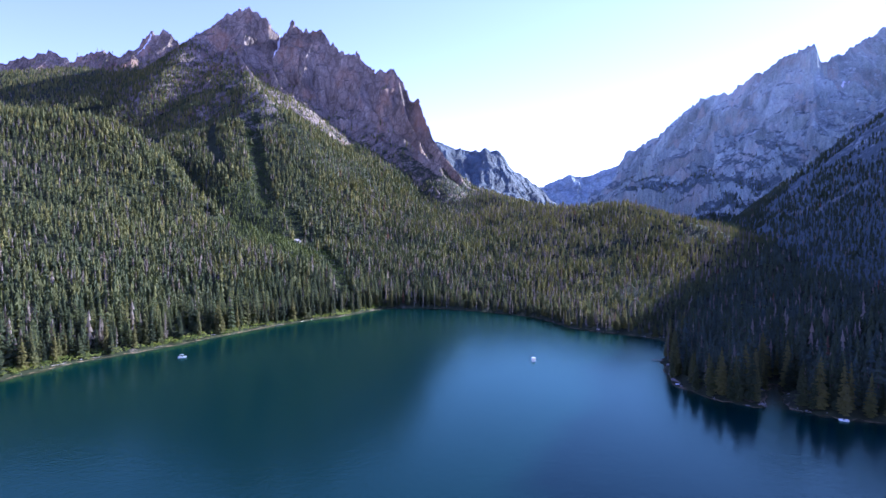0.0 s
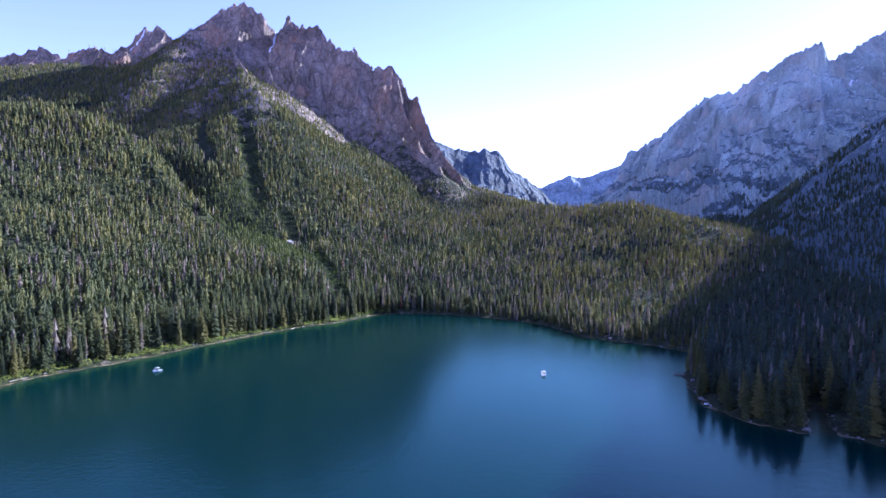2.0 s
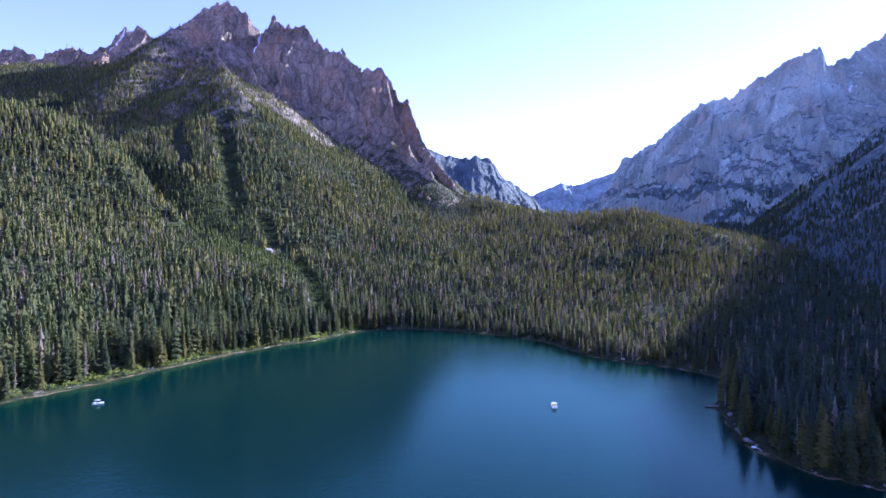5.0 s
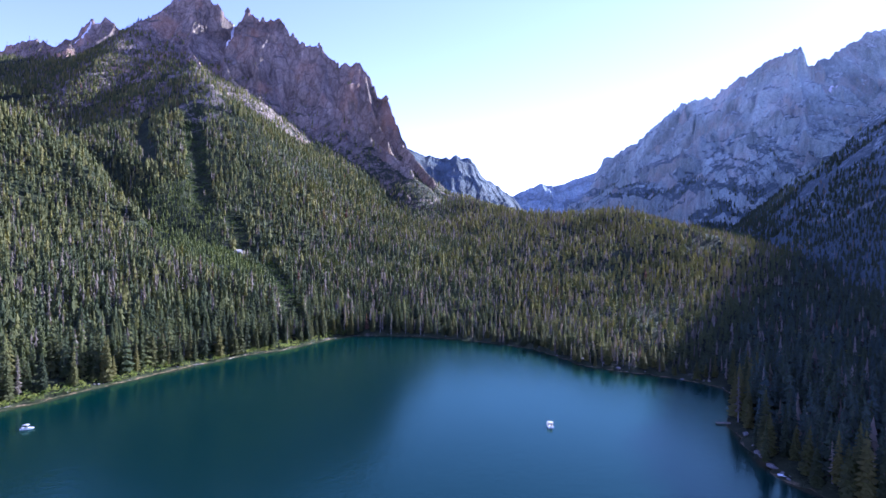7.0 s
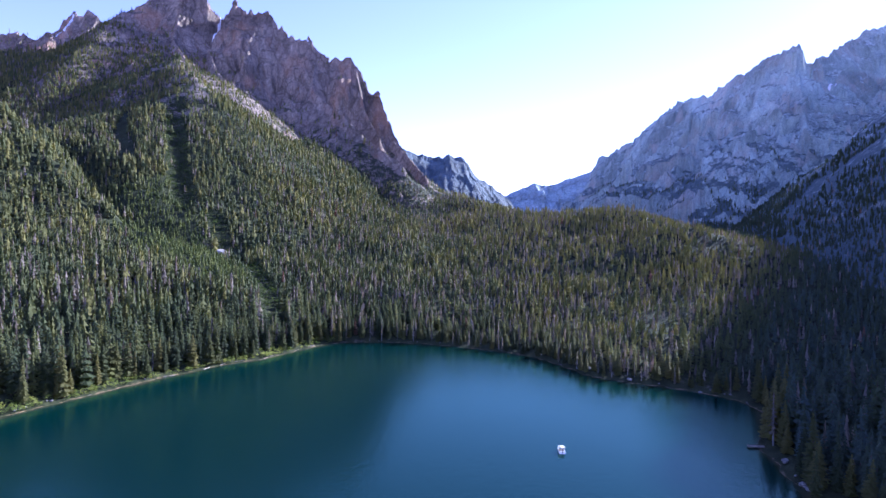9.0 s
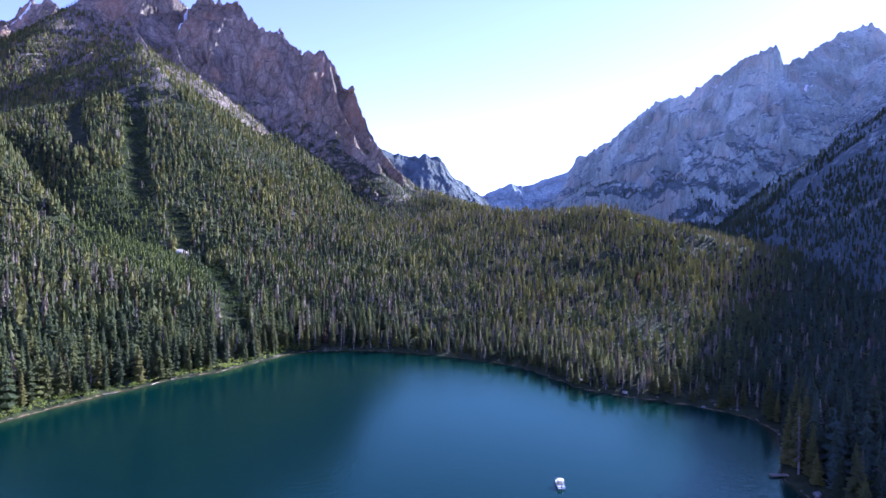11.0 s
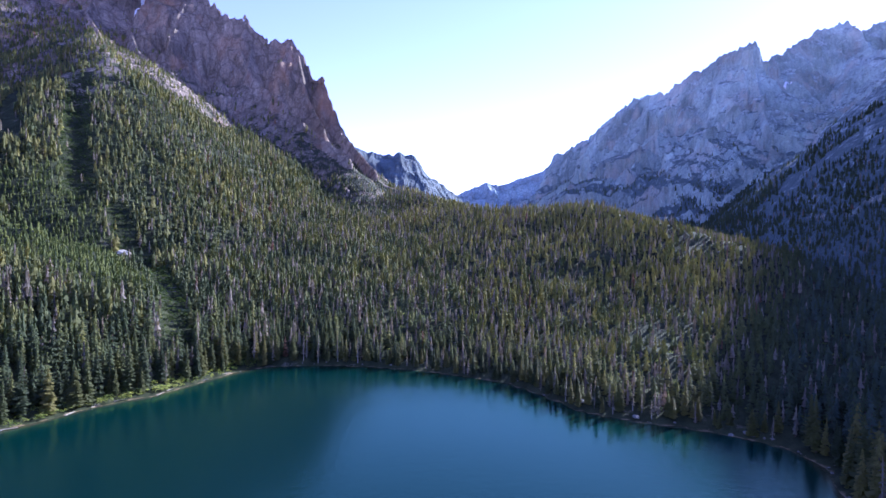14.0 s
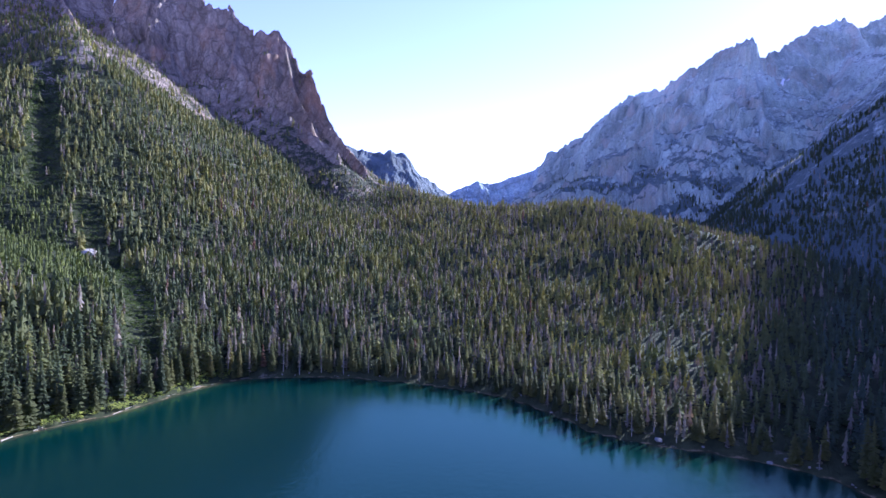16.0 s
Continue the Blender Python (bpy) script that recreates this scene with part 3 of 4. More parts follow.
def stand(x, y, rng):
    """Which places bear a tree, its height there, and its tint."""
    z, rock = surface_height(x, y)
    ds = shore_distance(x, y)
    ok = (ds > np.where(x < -45, 3.0, 0.9))  & (x < 1.0 * y + 120) & (x > -0.95 * y - 60)
    patch = fbm(x, y, 70, 3, 61)
    clump = fbm(x, y, 22, 2, 71)
    east = np.clip((x - 20) / 120, 0, 1)
    dens = 0.92 - 0.08 * east + (0.45 + 0.22 * east) * clump + 0.3 * patch
    rise = np.clip((z - 250 - 70 * patch) / 150, 0, 1)
    dens = np.where(rock, dens * (1 - rise) * 0.75 - 0.05, dens * (1 - 0.15 * np.clip((z - 230) / 120, 0, 1) * (x > -430)))
    right = (x > 330) & (y < 1900)
    dens = np.where(right & (z > 80), dens * np.clip(1.3 - (z - 80) / 190 + 1.0 * clump + 0.6 * patch, 0.02, 1), dens)
    near = np.exp(-np.maximum(ds, 0) / 60)
    west = np.clip((60 - x) / 120, 0, 1)
    height = 7.7 + 1.4 * west + near * (1.2 + 6.4 * west) + 3 * patch - 0.008 * np.maximum(z - 80, 0)
    height = height + 9 * np.clip((x - 105) / 30, 0, 1) * np.clip((420 - y) / 60, 0, 1) * np.exp(-np.maximum(ds, 0) / 90)
    height = np.clip(height * (1 + rng.normal(0, 0.24, x.shape)), 3, 23)
    height = np.where(rock & (x > -380), height * 0.8, height)
    streak = fbm(x + 0.55 * y, (y - 0.55 * x) * 0.25, 34, 3, 131)     # belts of trees between the boulder streams of the right slope
    dens = np.where(right & rock, np.clip(1.25 - (z - 70) / 100 + 1.7 * streak, 0, 1) * np.clip(1.35 - z / 420, 0, 1), dens)
    shoulder = z - 40 * patch - 0.5 * np.clip(-400 - x, -60, 90)
    dens = np.where(rock & (x < -340), np.where(shoulder < 385, np.maximum(dens, 0.8 + 0.6 * clump), np.where(shoulder < 480, 0.3 + 0.7 * clump, 0.04)), dens)
    dens = np.where(rock & (x > -430) & (x < -240) & (y < 1195) & (z < 378 + 40 * patch), np.maximum(dens, 0.55 + 1.1 * clump), dens)
    dens = dens * (1 - 0.5 * scree(x, y))
    cliff = np.nonzero(rock & (x < 120) & (y > 850))[0]
    if len(cliff):     # no trees on the cliffs
        cx, cy = x[cliff], y[cliff]
        m = left_mountain(cx, cy)
        lean = np.hypot(left_mountain(cx + 11, cy) - m, left_mountain(cx, cy + 11) - m) / 11
        dens[cliff] *= np.clip(3.0 - 1.8 * lean, 0, 1)
    for line in CHUTES:
        d = along(x, y, line)[0]
        dens = np.where(d < (11 if line is CHUTES[0] else 6 if line is CHUTES[1] else 8) + 4 * clump, 0.03, dens)
    for bx, by, br in BARE_SPOTS:
        d = np.hypot(x - bx, y - by) + 14 * clump
        dens = np.where(d < br, 0.12, dens)
    ok &= ~((x < -380) & (y > 740) & (z < 195))
    young = ((x + 184 + 0.6 * (y - 642)) / 45) ** 2 + ((y - 642) / 84) ** 2 + clump < 1
    ok &= rng.uniform(0, 1, x.shape) < dens
    # eastern trees get lighter tints in place of haze and light through backlit boughs
    tint = rng.beta(2.2, 2.6, x.shape) * 0.8 + 0.22 * patch + 0.24 * east * np.clip(1.6 - near, 0, 1) + 0.13 * np.clip((z - 25) / 50, 0, 1) * (1 - near) - 0.1 * near * west
    fir = np.clip((x - 0.94 * y + 265) / 50, 0, 1)     # right of the lake, a blue-green tint stands in for blue shade and haze
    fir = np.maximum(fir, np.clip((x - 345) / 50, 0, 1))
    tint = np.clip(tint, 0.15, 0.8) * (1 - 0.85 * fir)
    dead_share = (0.06 + 0.32 * np.clip(fbm(x, y, 130, 2, 81) + 0.3 + 0.6 * np.clip((x + 60) / 120, 0, 1), 0, 1)) * (1 - 0.75 * fir)
    dead = rng.uniform(0, 1, x.shape) < dead_share
    tint = np.where(dead, rng.uniform(0.85, 0.97, x.shape), tint)
    tint = np.where(rng.uniform(0, 1, x.shape) < 0.0025, 1.0, tint)
    return ok, z, height, tint, dead, young, ds


def plant(stretch, gap, seed, kinds, label):
    x, y, rng = scatter(*stretch, gap, seed)
    ok, z, height, tint, dead, young, ds = stand(x, y, rng)
    ok &= ~young
    width = rng.uniform(1.05, 1.65, x.shape) * (1 + np.clip(14 - height, 0, 9) * 0.05)
    if kinds is MID_KINDS:
        front = np.nonzero(ok & (y > 225) & (x > -235))[0]
        front = front[np.argsort(ds[front])[:300]]
        ok[front] = False
        for i in front:
            shore_tree(x[i], y[i], z[i], height[i], width[i], dead[i], rng)
    live, grey = ok & ~dead, ok & dead
    if kinds is MID_KINDS:
        edge = live & (ds < 42)
        live &= ~edge
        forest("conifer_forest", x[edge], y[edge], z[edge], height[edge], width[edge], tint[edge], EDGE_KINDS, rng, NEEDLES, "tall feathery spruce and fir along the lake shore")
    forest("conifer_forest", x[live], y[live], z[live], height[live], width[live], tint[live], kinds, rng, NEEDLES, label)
    forest("dead_conifers", x[grey], y[grey], z[grey], height[grey], width[grey], tint[grey], THIN_KINDS, rng, NEEDLES, "grey and brown beetle-killed conifers scattered through the forest")


def part(name, co, faces, material, parent, label="", smooth=False):
    """One mesh under a thing or a part."""
    ob = mesh_object(name, co, faces, material, smooth=smooth)
    ob.parent = parent
    return tagged(ob, label)


def fine_conifer(tiers, each, reach, bare, rng, ragged, light=False):
    """A near conifer: each bough is a folded spray of its own."""
    trunk = conifer_parts(1, 3, reach, bare, rng, 0.3, 4 if light else 7)[0]
    co, tri = [], []
    gap = (1 - bare) / tiers
    for i in range(tiers):
        f = min(max((i + rng.uniform(-0.4, 0.4)) / tiers, 0), 0.98)
        wide = reach * (1 - f) ** 0.8 * (0.7 + 0.3 * min(1, f * 6 + 0.2)) + 0.008
        for k in range(each):
            a = 2 * math.pi * (k + rng.uniform(-0.4, 0.4)) / each + i * 2.4
            ln = wide * rng.uniform(1 - ragged, 1 + ragged * 0.6)
            h = bare + (1 - bare) * f + rng.uniform(-0.5, 0.5) * gap
            w, drop = ln * rng.uniform(0.3, 0.5) + 0.006, ln * rng.uniform(0.1, 0.45)
            c, s = math.cos(a), math.sin(a)
            b = len(co)
            co += [(0, 0, h + gap * 0.5), (0.55 * ln * c - w * s, 0.55 * ln * s + w * c, h - drop * 0.8 - w * 0.25), (0.6 * ln * c, 0.6 * ln * s, h - drop * 0.35 + w * 0.2),
                   (0.55 * ln * c + w * s, 0.55 * ln * s - w * c, h - drop * 0.8 - w * 0.25), (ln * c, ln * s, h - drop * 0.9)]
            if light:
                co[b + 2] = co.pop()
                tri += [(b, b + 1, b + 2), (b, b + 2, b + 3)]
            else:
                tri += [(b, b + 1, b + 2), (b, b + 2, b + 3), (b + 1, b + 4, b + 2), (b + 2, b + 4, b + 3)]
    b = len(co)
    co += [(0.008, 0, 0.9), (-0.005, 0.007, 0.9), (-0.004, -0.008, 0.9), (0, 0, 1.02)]
    tri += [(b, b + 1, b + 3), (b + 1, b + 2, b + 3), (b + 2, b, b + 3)]
    return trunk, (np.array(co), np.array(tri))


near_rng = random.Random(21)
LIVE_LABELS = ["tall dark green spruce standing at the lake shore", "slender green fir with ragged boughs by the water", "broad olive green pine on the shore bank", "young bright green spruce near the beach"]


def near_tree(r, bare, tiers, each, ragged, dead):
    """What a shore tree is copied from: meshes one metre high."""
    trunk, crown = fine_conifer(tiers, each, r, bare, near_rng, ragged)
    made = []
    for name, (co, tri), mat in (("trunk", trunk, GREY_WOOD if dead else BARK), ("crown", crown, NEEDLES_DEAD if dead else NEEDLES_ONE)):
        ob = mesh_object(name, co, tri, mat, smooth=False)
        made.append(ob.data)
        bpy.data.objects.remove(ob)
    return made


EDGE_KINDS = [fine_conifer(13, 6, r, b, near_rng, 0.4, True) for r, b in ((0.115, 0.05), (0.135, 0.08), (0.1, 0.1), (0.15, 0.05))]
NEEDLES_DEAD = needle_material("dead_twigs", [(0.0, (0.15, 0.13, 0.11)), (1.0, (0.25, 0.22, 0.19))], True)
NEAR_TREES = [near_tree(r, b, 22, 8, 0.4, False) for r, b in ((0.12, 0.05), (0.105, 0.08), (0.15, 0.06), (0.135, 0.03))]
NEAR_DEAD = [near_tree(0.06, 0.12, 16, 6, 0.6, True), near_tree(0.05, 0.25, 12, 5, 0.7, True)]


def shore_tree(x, y, z, height, width, dead, rng):
    k = int(rng.integers(0, 2 if dead else 4))
    root = new("dead_tree" if dead else "conifer_tree")
    tagged(root, "bare grey dead conifer standing on the shore" if dead else LIVE_LABELS[k], "tree", "trees along the shore")
    w = height * width * 0.95
    root.matrix_basis = Matrix.LocRotScale((x, y, z - 0.25), Euler((rng.normal(0, 0.02), rng.normal(0, 0.02), rng.uniform(0, 6.28))), (w, w, height))
    for name, data in zip(("trunk", "crown"), (NEAR_DEAD if dead else NEAR_TREES)[k]):
        ob = new(name, data)
        ob.parent = root


plant((-520, 580, 190, 640), 3.9, 1, MID_KINDS, "dense dark green spruce and pine forest on the lower slopes")
plant((-900, 850, 640, 1000), 4.0, 2, FAR_KINDS, "dense conifer forest climbing the upper slopes")
plant((-1000, 1100, 1000, 1500), 6.0, 3, FAR_KINDS, "thin conifer forest below the cliffs")
plant((-680, -390, 960, 1260), 4.6, 6, FAR_KINDS, "dark conifer forest on the west shoulder of the peak")
plant((-440, -230, 1000, 1180), 5.2, 8, FAR_KINDS, "conifers thinning out on the rubble below the summit tower")
x, y, rng = scatter(-320, -60, 545, 750, 3.0, 4)
ok, z, height, tint, dead, young, ds = stand(x, y, rng)
ok = young & (ds > 5) & (np.hypot((x + 155) * 0.8, y - 668) > 13) & (rng.uniform(0, 1, x.shape) < 0.8)
forest("young_conifers", x[ok], y[ok], z[ok], rng.uniform(3.6, 7.5, ok.sum()), rng.uniform(1.2, 1.65, ok.sum()), rng.uniform(0, 1, ok.sum()), FAR_KINDS, rng, YOUNG,
       "thicket of bright green young conifers in an avalanche track")


# ---- shrubs and ground cover ----
def leaf_clump(n, rng):
    """A shrub one metre high: leaves in loose tufts on a rounded, gappy outline."""
    co, tri = [], []
    for t in range(n):
        a, e = rng.uniform(0, 6.28), rng.uniform(-0.1, 1.4)
        r = rng.uniform(0.25, 0.62)
        cx, cy, cz = r * math.cos(a) * math.cos(e), r * math.sin(a) * math.cos(e), 0.3 + r * math.sin(e)
        for k in range(3):
            b = len(co)
            for j in range(3):
                co.append((cx + rng.uniform(-0.17, 0.17), cy + rng.uniform(-0.17, 0.17), max(0, cz + rng.uniform(-0.13, 0.13))))
            tri.append((b, b + 1, b + 2))
    return np.array(co), np.array(tri)


shrub_rng = random.Random(5)
CLUMPS = [leaf_clump(16, shrub_rng) for _ in range(4)]
NO_TRUNK = (np.zeros((0, 3)), np.zeros((0, 3), int))


def shrubbery(name, stretch, gap, seed, choose, low, high, label, leaves=BUSH):
    x, y, rng = scatter(*stretch, gap, seed)
    z, rock = surface_height(x, y)
    ok = choose(x, y, z, shore_distance(x, y), rng)
    size = rng.uniform(low, high, ok.sum())
    ob = forest(name, x[ok], y[ok], z[ok] + 0.3, size, rng.uniform(0.9, 1.5, ok.sum()), rng.uniform(0, 1, ok.sum()), [(NO_TRUNK, c) for c in CLUMPS], rng, leaves, label)
    return tagged(ob, category="shrubs")


def in_chute(x, y, z, ds, rng):
    d = np.minimum(along(x, y, CHUTES[0])[0], along(x, y, CHUTES[2])[0])
    return (d < 12) & (ds > 2) & (rng.uniform(0, 1, x.shape) < 0.95)


shrubbery("shrubs", (-240, -40, 235, 545), 1.9, 51, lambda x, y, z, ds, rng: (ds > 0.9) & (ds < 8) & (rng.uniform(0, 1, x.shape) < 0.85 + 0.9 * fbm(x, y, 16, 2, 91)), 1.1, 3.2,
          "bright green willow scrub along the sandy shore")
shrubbery("brush", (-300, -70, 520, 900), 2.3, 52, in_chute, 1.1, 2.8, "low green brush filling the avalanche chutes", BRUSH)
shrubbery("undergrowth", (-260, 330, 225, 620), 5.5, 53, lambda x, y, z, ds, rng: (ds > 8) & (ds < 130) & (rng.uniform(0, 1, x.shape) < 0.3 + 0.6 * fbm(x, y, 30, 2, 95)), 1.0, 2.6,
          "scattered shrubs under the shore trees")


# ---- boulders, driftwood, snow ----
def boulder_mesh(rng, rough=0.22, name="boulder", mat=None):
    bm = bmesh.new()
    bmesh.ops.create_icosphere(bm, subdivisions=3, radius=1.0)
    off = Vector((rng.uniform(0, 50), rng.uniform(0, 50), rng.uniform(0, 50)))
    cuts = [Vector((rng.uniform(-1, 1), rng.uniform(-1, 1), rng.uniform(-0.4, 1))).normalized() for _ in range(7)]
    for v in bm.verts:
        d = v.co.normalized()
        r = min([0.78 / max(d.dot(c), 0.3) for c in cuts] + [1.15])
        v.co = d * r * (1 + rough * noise.noise(d * 1.6 + off) + 0.08 * noise.noise(d * 5 + off))
        v.co.z *= 0.75
    me = bpy.data.meshes.new(name)
    bm.to_mesh(me)
    bm.free()
    me.materials.append(mat)
    return me


def stone_material():
    n = Nodes("shore_granite")
    c = n.add("TexCoord").outputs["Object"]
    col = n.ramp(n.noise(2.2, 9, 0.75, c), [(0.3, (0.08, 0.075, 0.07)), (0.5, (0.17, 0.16, 0.145)), (0.7, (0.32, 0.3, 0.27))])
    n.bump(n.noise(5.0, 8, 0.7, c), 0.6, 0.2)
    return n.done(col, 0.9, 0, 0.2)


STONE = stone_material()
stone_rng = random.Random(9)
STONES = [boulder_mesh(stone_rng, 0.22, "boulder", STONE) for _ in range(5)]


def ground_at(x, y):
    return float(ground_height(np.array([float(x)]), np.array([float(y)]))[0])


def boulder(x, y, size, label, flat=0.8, group="boulders along the shore", sink=0.3):
    ob = new("boulder", stone_rng.choice(STONES))
    z = max(ground_at(x, y), -0.6)
    ob.matrix_basis = Matrix.LocRotScale((x, y, z + size * flat * (0.75 - sink) * 0.5), Euler((stone_rng.uniform(-0.2, 0.2), stone_rng.uniform(-0.2, 0.2), stone_rng.uniform(0, 6.28))),
                                         (size * stone_rng.uniform(0.8, 1.3), size * stone_rng.uniform(0.7, 1.1), size * flat))
    return tagged(ob, label, "rock", group)


def edge_point(t, inland=0.0):
    """A place along the visible shore, t from 0 to 1, that many metres inland of its line."""
    line = [p for p in SHORE if p[1] > 220]
    seg = [math.dist(a, b) for a, b in zip(line, line[1:])]
    run = t * sum(seg)
    for (a, b), ln in zip(zip(line, line[1:]), seg):
        if run <= ln:
            k, nx, ny = run / ln, -(b[1] - a[1]) / ln, (b[0] - a[0]) / ln
            return a[0] + k * (b[0] - a[0]) + nx * inland, a[1] + k * (b[1] - a[1]) + ny * inland, math.atan2(b[1] - a[1], b[0] - a[0])
        run -= ln
    return (*line[-1], 0.0)


for i in range(110):
    t = stone_rng.random() if i % 3 else stone_rng.uniform(0.62, 0.86)
    px, py, _ = edge_point(t, stone_rng.uniform(-0.8, 2.2))
    boulder(px, py, stone_rng.uniform(0.25, 0.65) if i % 6 else stone_rng.uniform(0.7, 1.1), "grey granite boulder at the water's edge", stone_rng.uniform(0.6, 1.0))
big = boulder(-157, 678, 5.2, "large cream granite boulder in the young conifer thicket", 0.6, "pale boulders on the slopes", -0.3)
big.data = boulder_mesh(stone_rng, 0.22, "boulder", plain("cream_granite", (0.46, 0.42, 0.35), 0.9, 0, 0.2, 0.22, 0.9))
big.matrix_basis = Matrix.LocRotScale((-157, 676, ground_at(-157, 676) + 1.6), Euler((0.1, 0.08, 0.1)), (5.6, 3.4, 3.2))
CRAG = boulder_mesh(stone_rng, 0.35, "rock_pinnacle", ROCK)
for px, py, tall, thick in ((-127, 1229, 11, 3.2), (-96, 1224, 9, 3.0), (-163, 1237, 9, 3.4), (-240, 1254, 10, 4.0), (-302, 1264, 15, 5.0), (-37, 1209, 15, 5.5), (-50, 1214, 9, 3.5), (-205, 1245, 8, 3.2), (-361, 1275, 8, 3.5), (-420, 1288, 9, 4.0)):
    ob = new("rock_pinnacle", CRAG)
    top = float(left_mountain(np.array([float(px)]), np.array([float(py)]))[0])
    ob.matrix_basis = Matrix.LocRotScale((px, py, top + tall * 0.08), Euler((stone_rng.uniform(-0.15, 0.15), stone_rng.uniform(-0.15, 0.15), stone_rng.uniform(0, 6.28))), (thick, thick * 0.8, tall * 0.55))
    tagged(ob, "narrow granite pinnacle standing on the mountain crest", "rock", "crest pinnacles")
for bx, by, bs in ((-118, 596, 1.8), (-112, 588, 1.5), (-170, 560, 1.6), (-126, 640, 1.7), (112, 452, 1.9), (106, 449, 1.5), (117, 438, 1.5), (122, 430, 1.3), (300, 640, 2.6), (292, 628, 2.2), (306, 622, 2.4),
                   (240, 560, 2.6), (262, 585, 2.4), (226, 540, 2.0), (-205, 560, 2.2), (-262, 600, 2.4), (-300, 640, 2.6), (-120, 760, 3.0), (-90, 800, 2.6), (60, 700, 2.2)):
    boulder(bx, by, bs, "pale granite outcrop boulder among the trees", 0.7, "pale boulders on the slopes", 0.1)


def log_mesh(rng, name):
    bm = bmesh.new()
    rings, sides = 9, 8
    prev = None
    for i in range(rings):
        f = i / (rings - 1)
        r = 0.5 * (1.15 - 0.55 * f) * (1 + 0.12 * rng.uniform(-1, 1))
        cy, cz = 0.35 * math.sin(f * 2.3 + rng.random()) * 0.5, 0.1 * rng.uniform(-1, 1)
        ring = [bm.verts.new((f - 0.5, (cy + r * math.cos(6.283 * k / sides)) * 0.05, (cz + r * math.sin(6.283 * k / sides)) * 0.05)) for k in range(sides)]
        if prev:
            for k in range(sides):
                bm.faces.new((prev[k], prev[(k + 1) % sides], ring[(k + 1) % sides], ring[k]))
        else:
            bm.faces.new(ring[::-1])
        prev = ring
    bm.faces.new(prev)
    for _ in range(4):
        f, a = rng.uniform(-0.3, 0.45), rng.uniform(0, 3.14)
        tip = Vector((f + 0.05, math.cos(a) * 0.09, abs(math.sin(a)) * 0.09))
        b = [bm.verts.new((f + dx, dy, dz)) for dx, dy, dz in ((-0.008, -0.004, 0), (0.008, 0.0, 0.006), (0, 0.006, -0.004))]
        t = bm.verts.new(tip)
        for k in range(3):
            bm.faces.new((b[k], b[(k + 1) % 3], t))
    me = bpy.data.meshes.new(name)
    bm.to_mesh(me)
    bm.free()
    me.materials.append(DRIFT)
    return me


DRIFT = plain("bleached_driftwood", (0.36, 0.32, 0.265), 0.9, 0, 0.1, 0.3, 6.0)
log_rng = random.Random(3)
LOGS = [log_mesh(log_rng, "driftwood_log") for _ in range(4)]


def log(x, y, length, turn, label, group, tilt=0.0, thick=1.0):
    ob = new("driftwood_log", log_rng.choice(LOGS))
    z = max(ground_at(x, y), -0.1)
    ob.matrix_basis = Matrix.LocRotScale((x, y, z + 0.022 * length * thick), Euler((0, tilt, turn)), (length, length * thick, length * thick))
    return tagged(ob, label, "log", group)


for lx, ly, ln in ((-194, 310, 8), (-183, 334, 7), (-186, 330, 5), (-163, 358, 6), (-150, 385, 7), (-138, 408, 6), (-116, 446, 6), (-103, 466, 7), (-99, 476, 6), (-93, 483, 5), (-81, 495, 5), (-74, 498, 6), (-63, 514, 6),
                   (-55, 526, 7)):
    dd = float(shore_distance(np.array([float(lx)]), np.array([float(ly)]))[0])
    lx, ly = lx - 0.78 * (0.6 - dd), ly + 0.62 * (0.6 - dd)
    log(lx, ly, ln, 0.9 + log_rng.uniform(-0.45, 0.45), "bleached driftwood log stranded on the sandy shore", "driftwood", 0, log_rng.uniform(0.8, 1.3))
for i in range(16):
    px, py, turn = edge_point(log_rng.uniform(0.36, 0.98), log_rng.uniform(-0.6, 0.8))
    log(px, py, log_rng.uniform(2.5, 5), turn + log_rng.uniform(-0.25, 0.25), "grey fallen trunk lying along the rocky water's edge", "driftwood", 0, log_rng.uniform(0.6, 0.9))
for i in range(14):
    k = log_rng.random()
    gx, gy = -140 + 52 * k + log_rng.uniform(-9, 9), 672 - 112 * k + log_rng.uniform(-9, 9)
    log(gx, gy, log_rng.uniform(6, 11), log_rng.uniform(-0.5, 0.5), "pale fallen tree trunk in the brushy gully", "fallen trunks", log_rng.uniform(-0.15, 0.15), 0.7)

SNOW = plain("old_snow", (0.78, 0.8, 0.83), 0.7, 0, 0.3, 0.08, 0.4)


def snow_patch(cx, cy, length, width, turn, surface, label):
    """A streak of old snow that follows the rock beneath it."""
    us, vs = np.linspace(-0.5, 0.5, 22), np.linspace(-0.5, 0.5, 9)
    u, v = (a.ravel() for a in np.meshgrid(us, vs))
    w = width * (0.55 + 0.45 * np.cos(u * 2.6)) * (1 + 0.4 * np.sin(u * 17 + cx))
    x, y = cx + u * length * math.cos(turn) - v * w * math.sin(turn), cy + u * length * math.sin(turn) + v * w * math.cos(turn)
    rim = np.maximum(np.abs(u), np.abs(v)) * 2
    z = surface(x, y) + 1.3 * (1 - rim ** 2) + 0.25
    idx = np.arange(u.size).reshape(len(vs), len(us))
    quads = np.stack([idx[:-1, :-1], idx[:-1, 1:], idx[1:, 1:], idx[1:, :-1]], -1).reshape(-1, 4)
    return tagged(mesh_object("snow_patch", np.stack([x, y, z], -1), quads, SNOW), label, "snow", "snow patches")


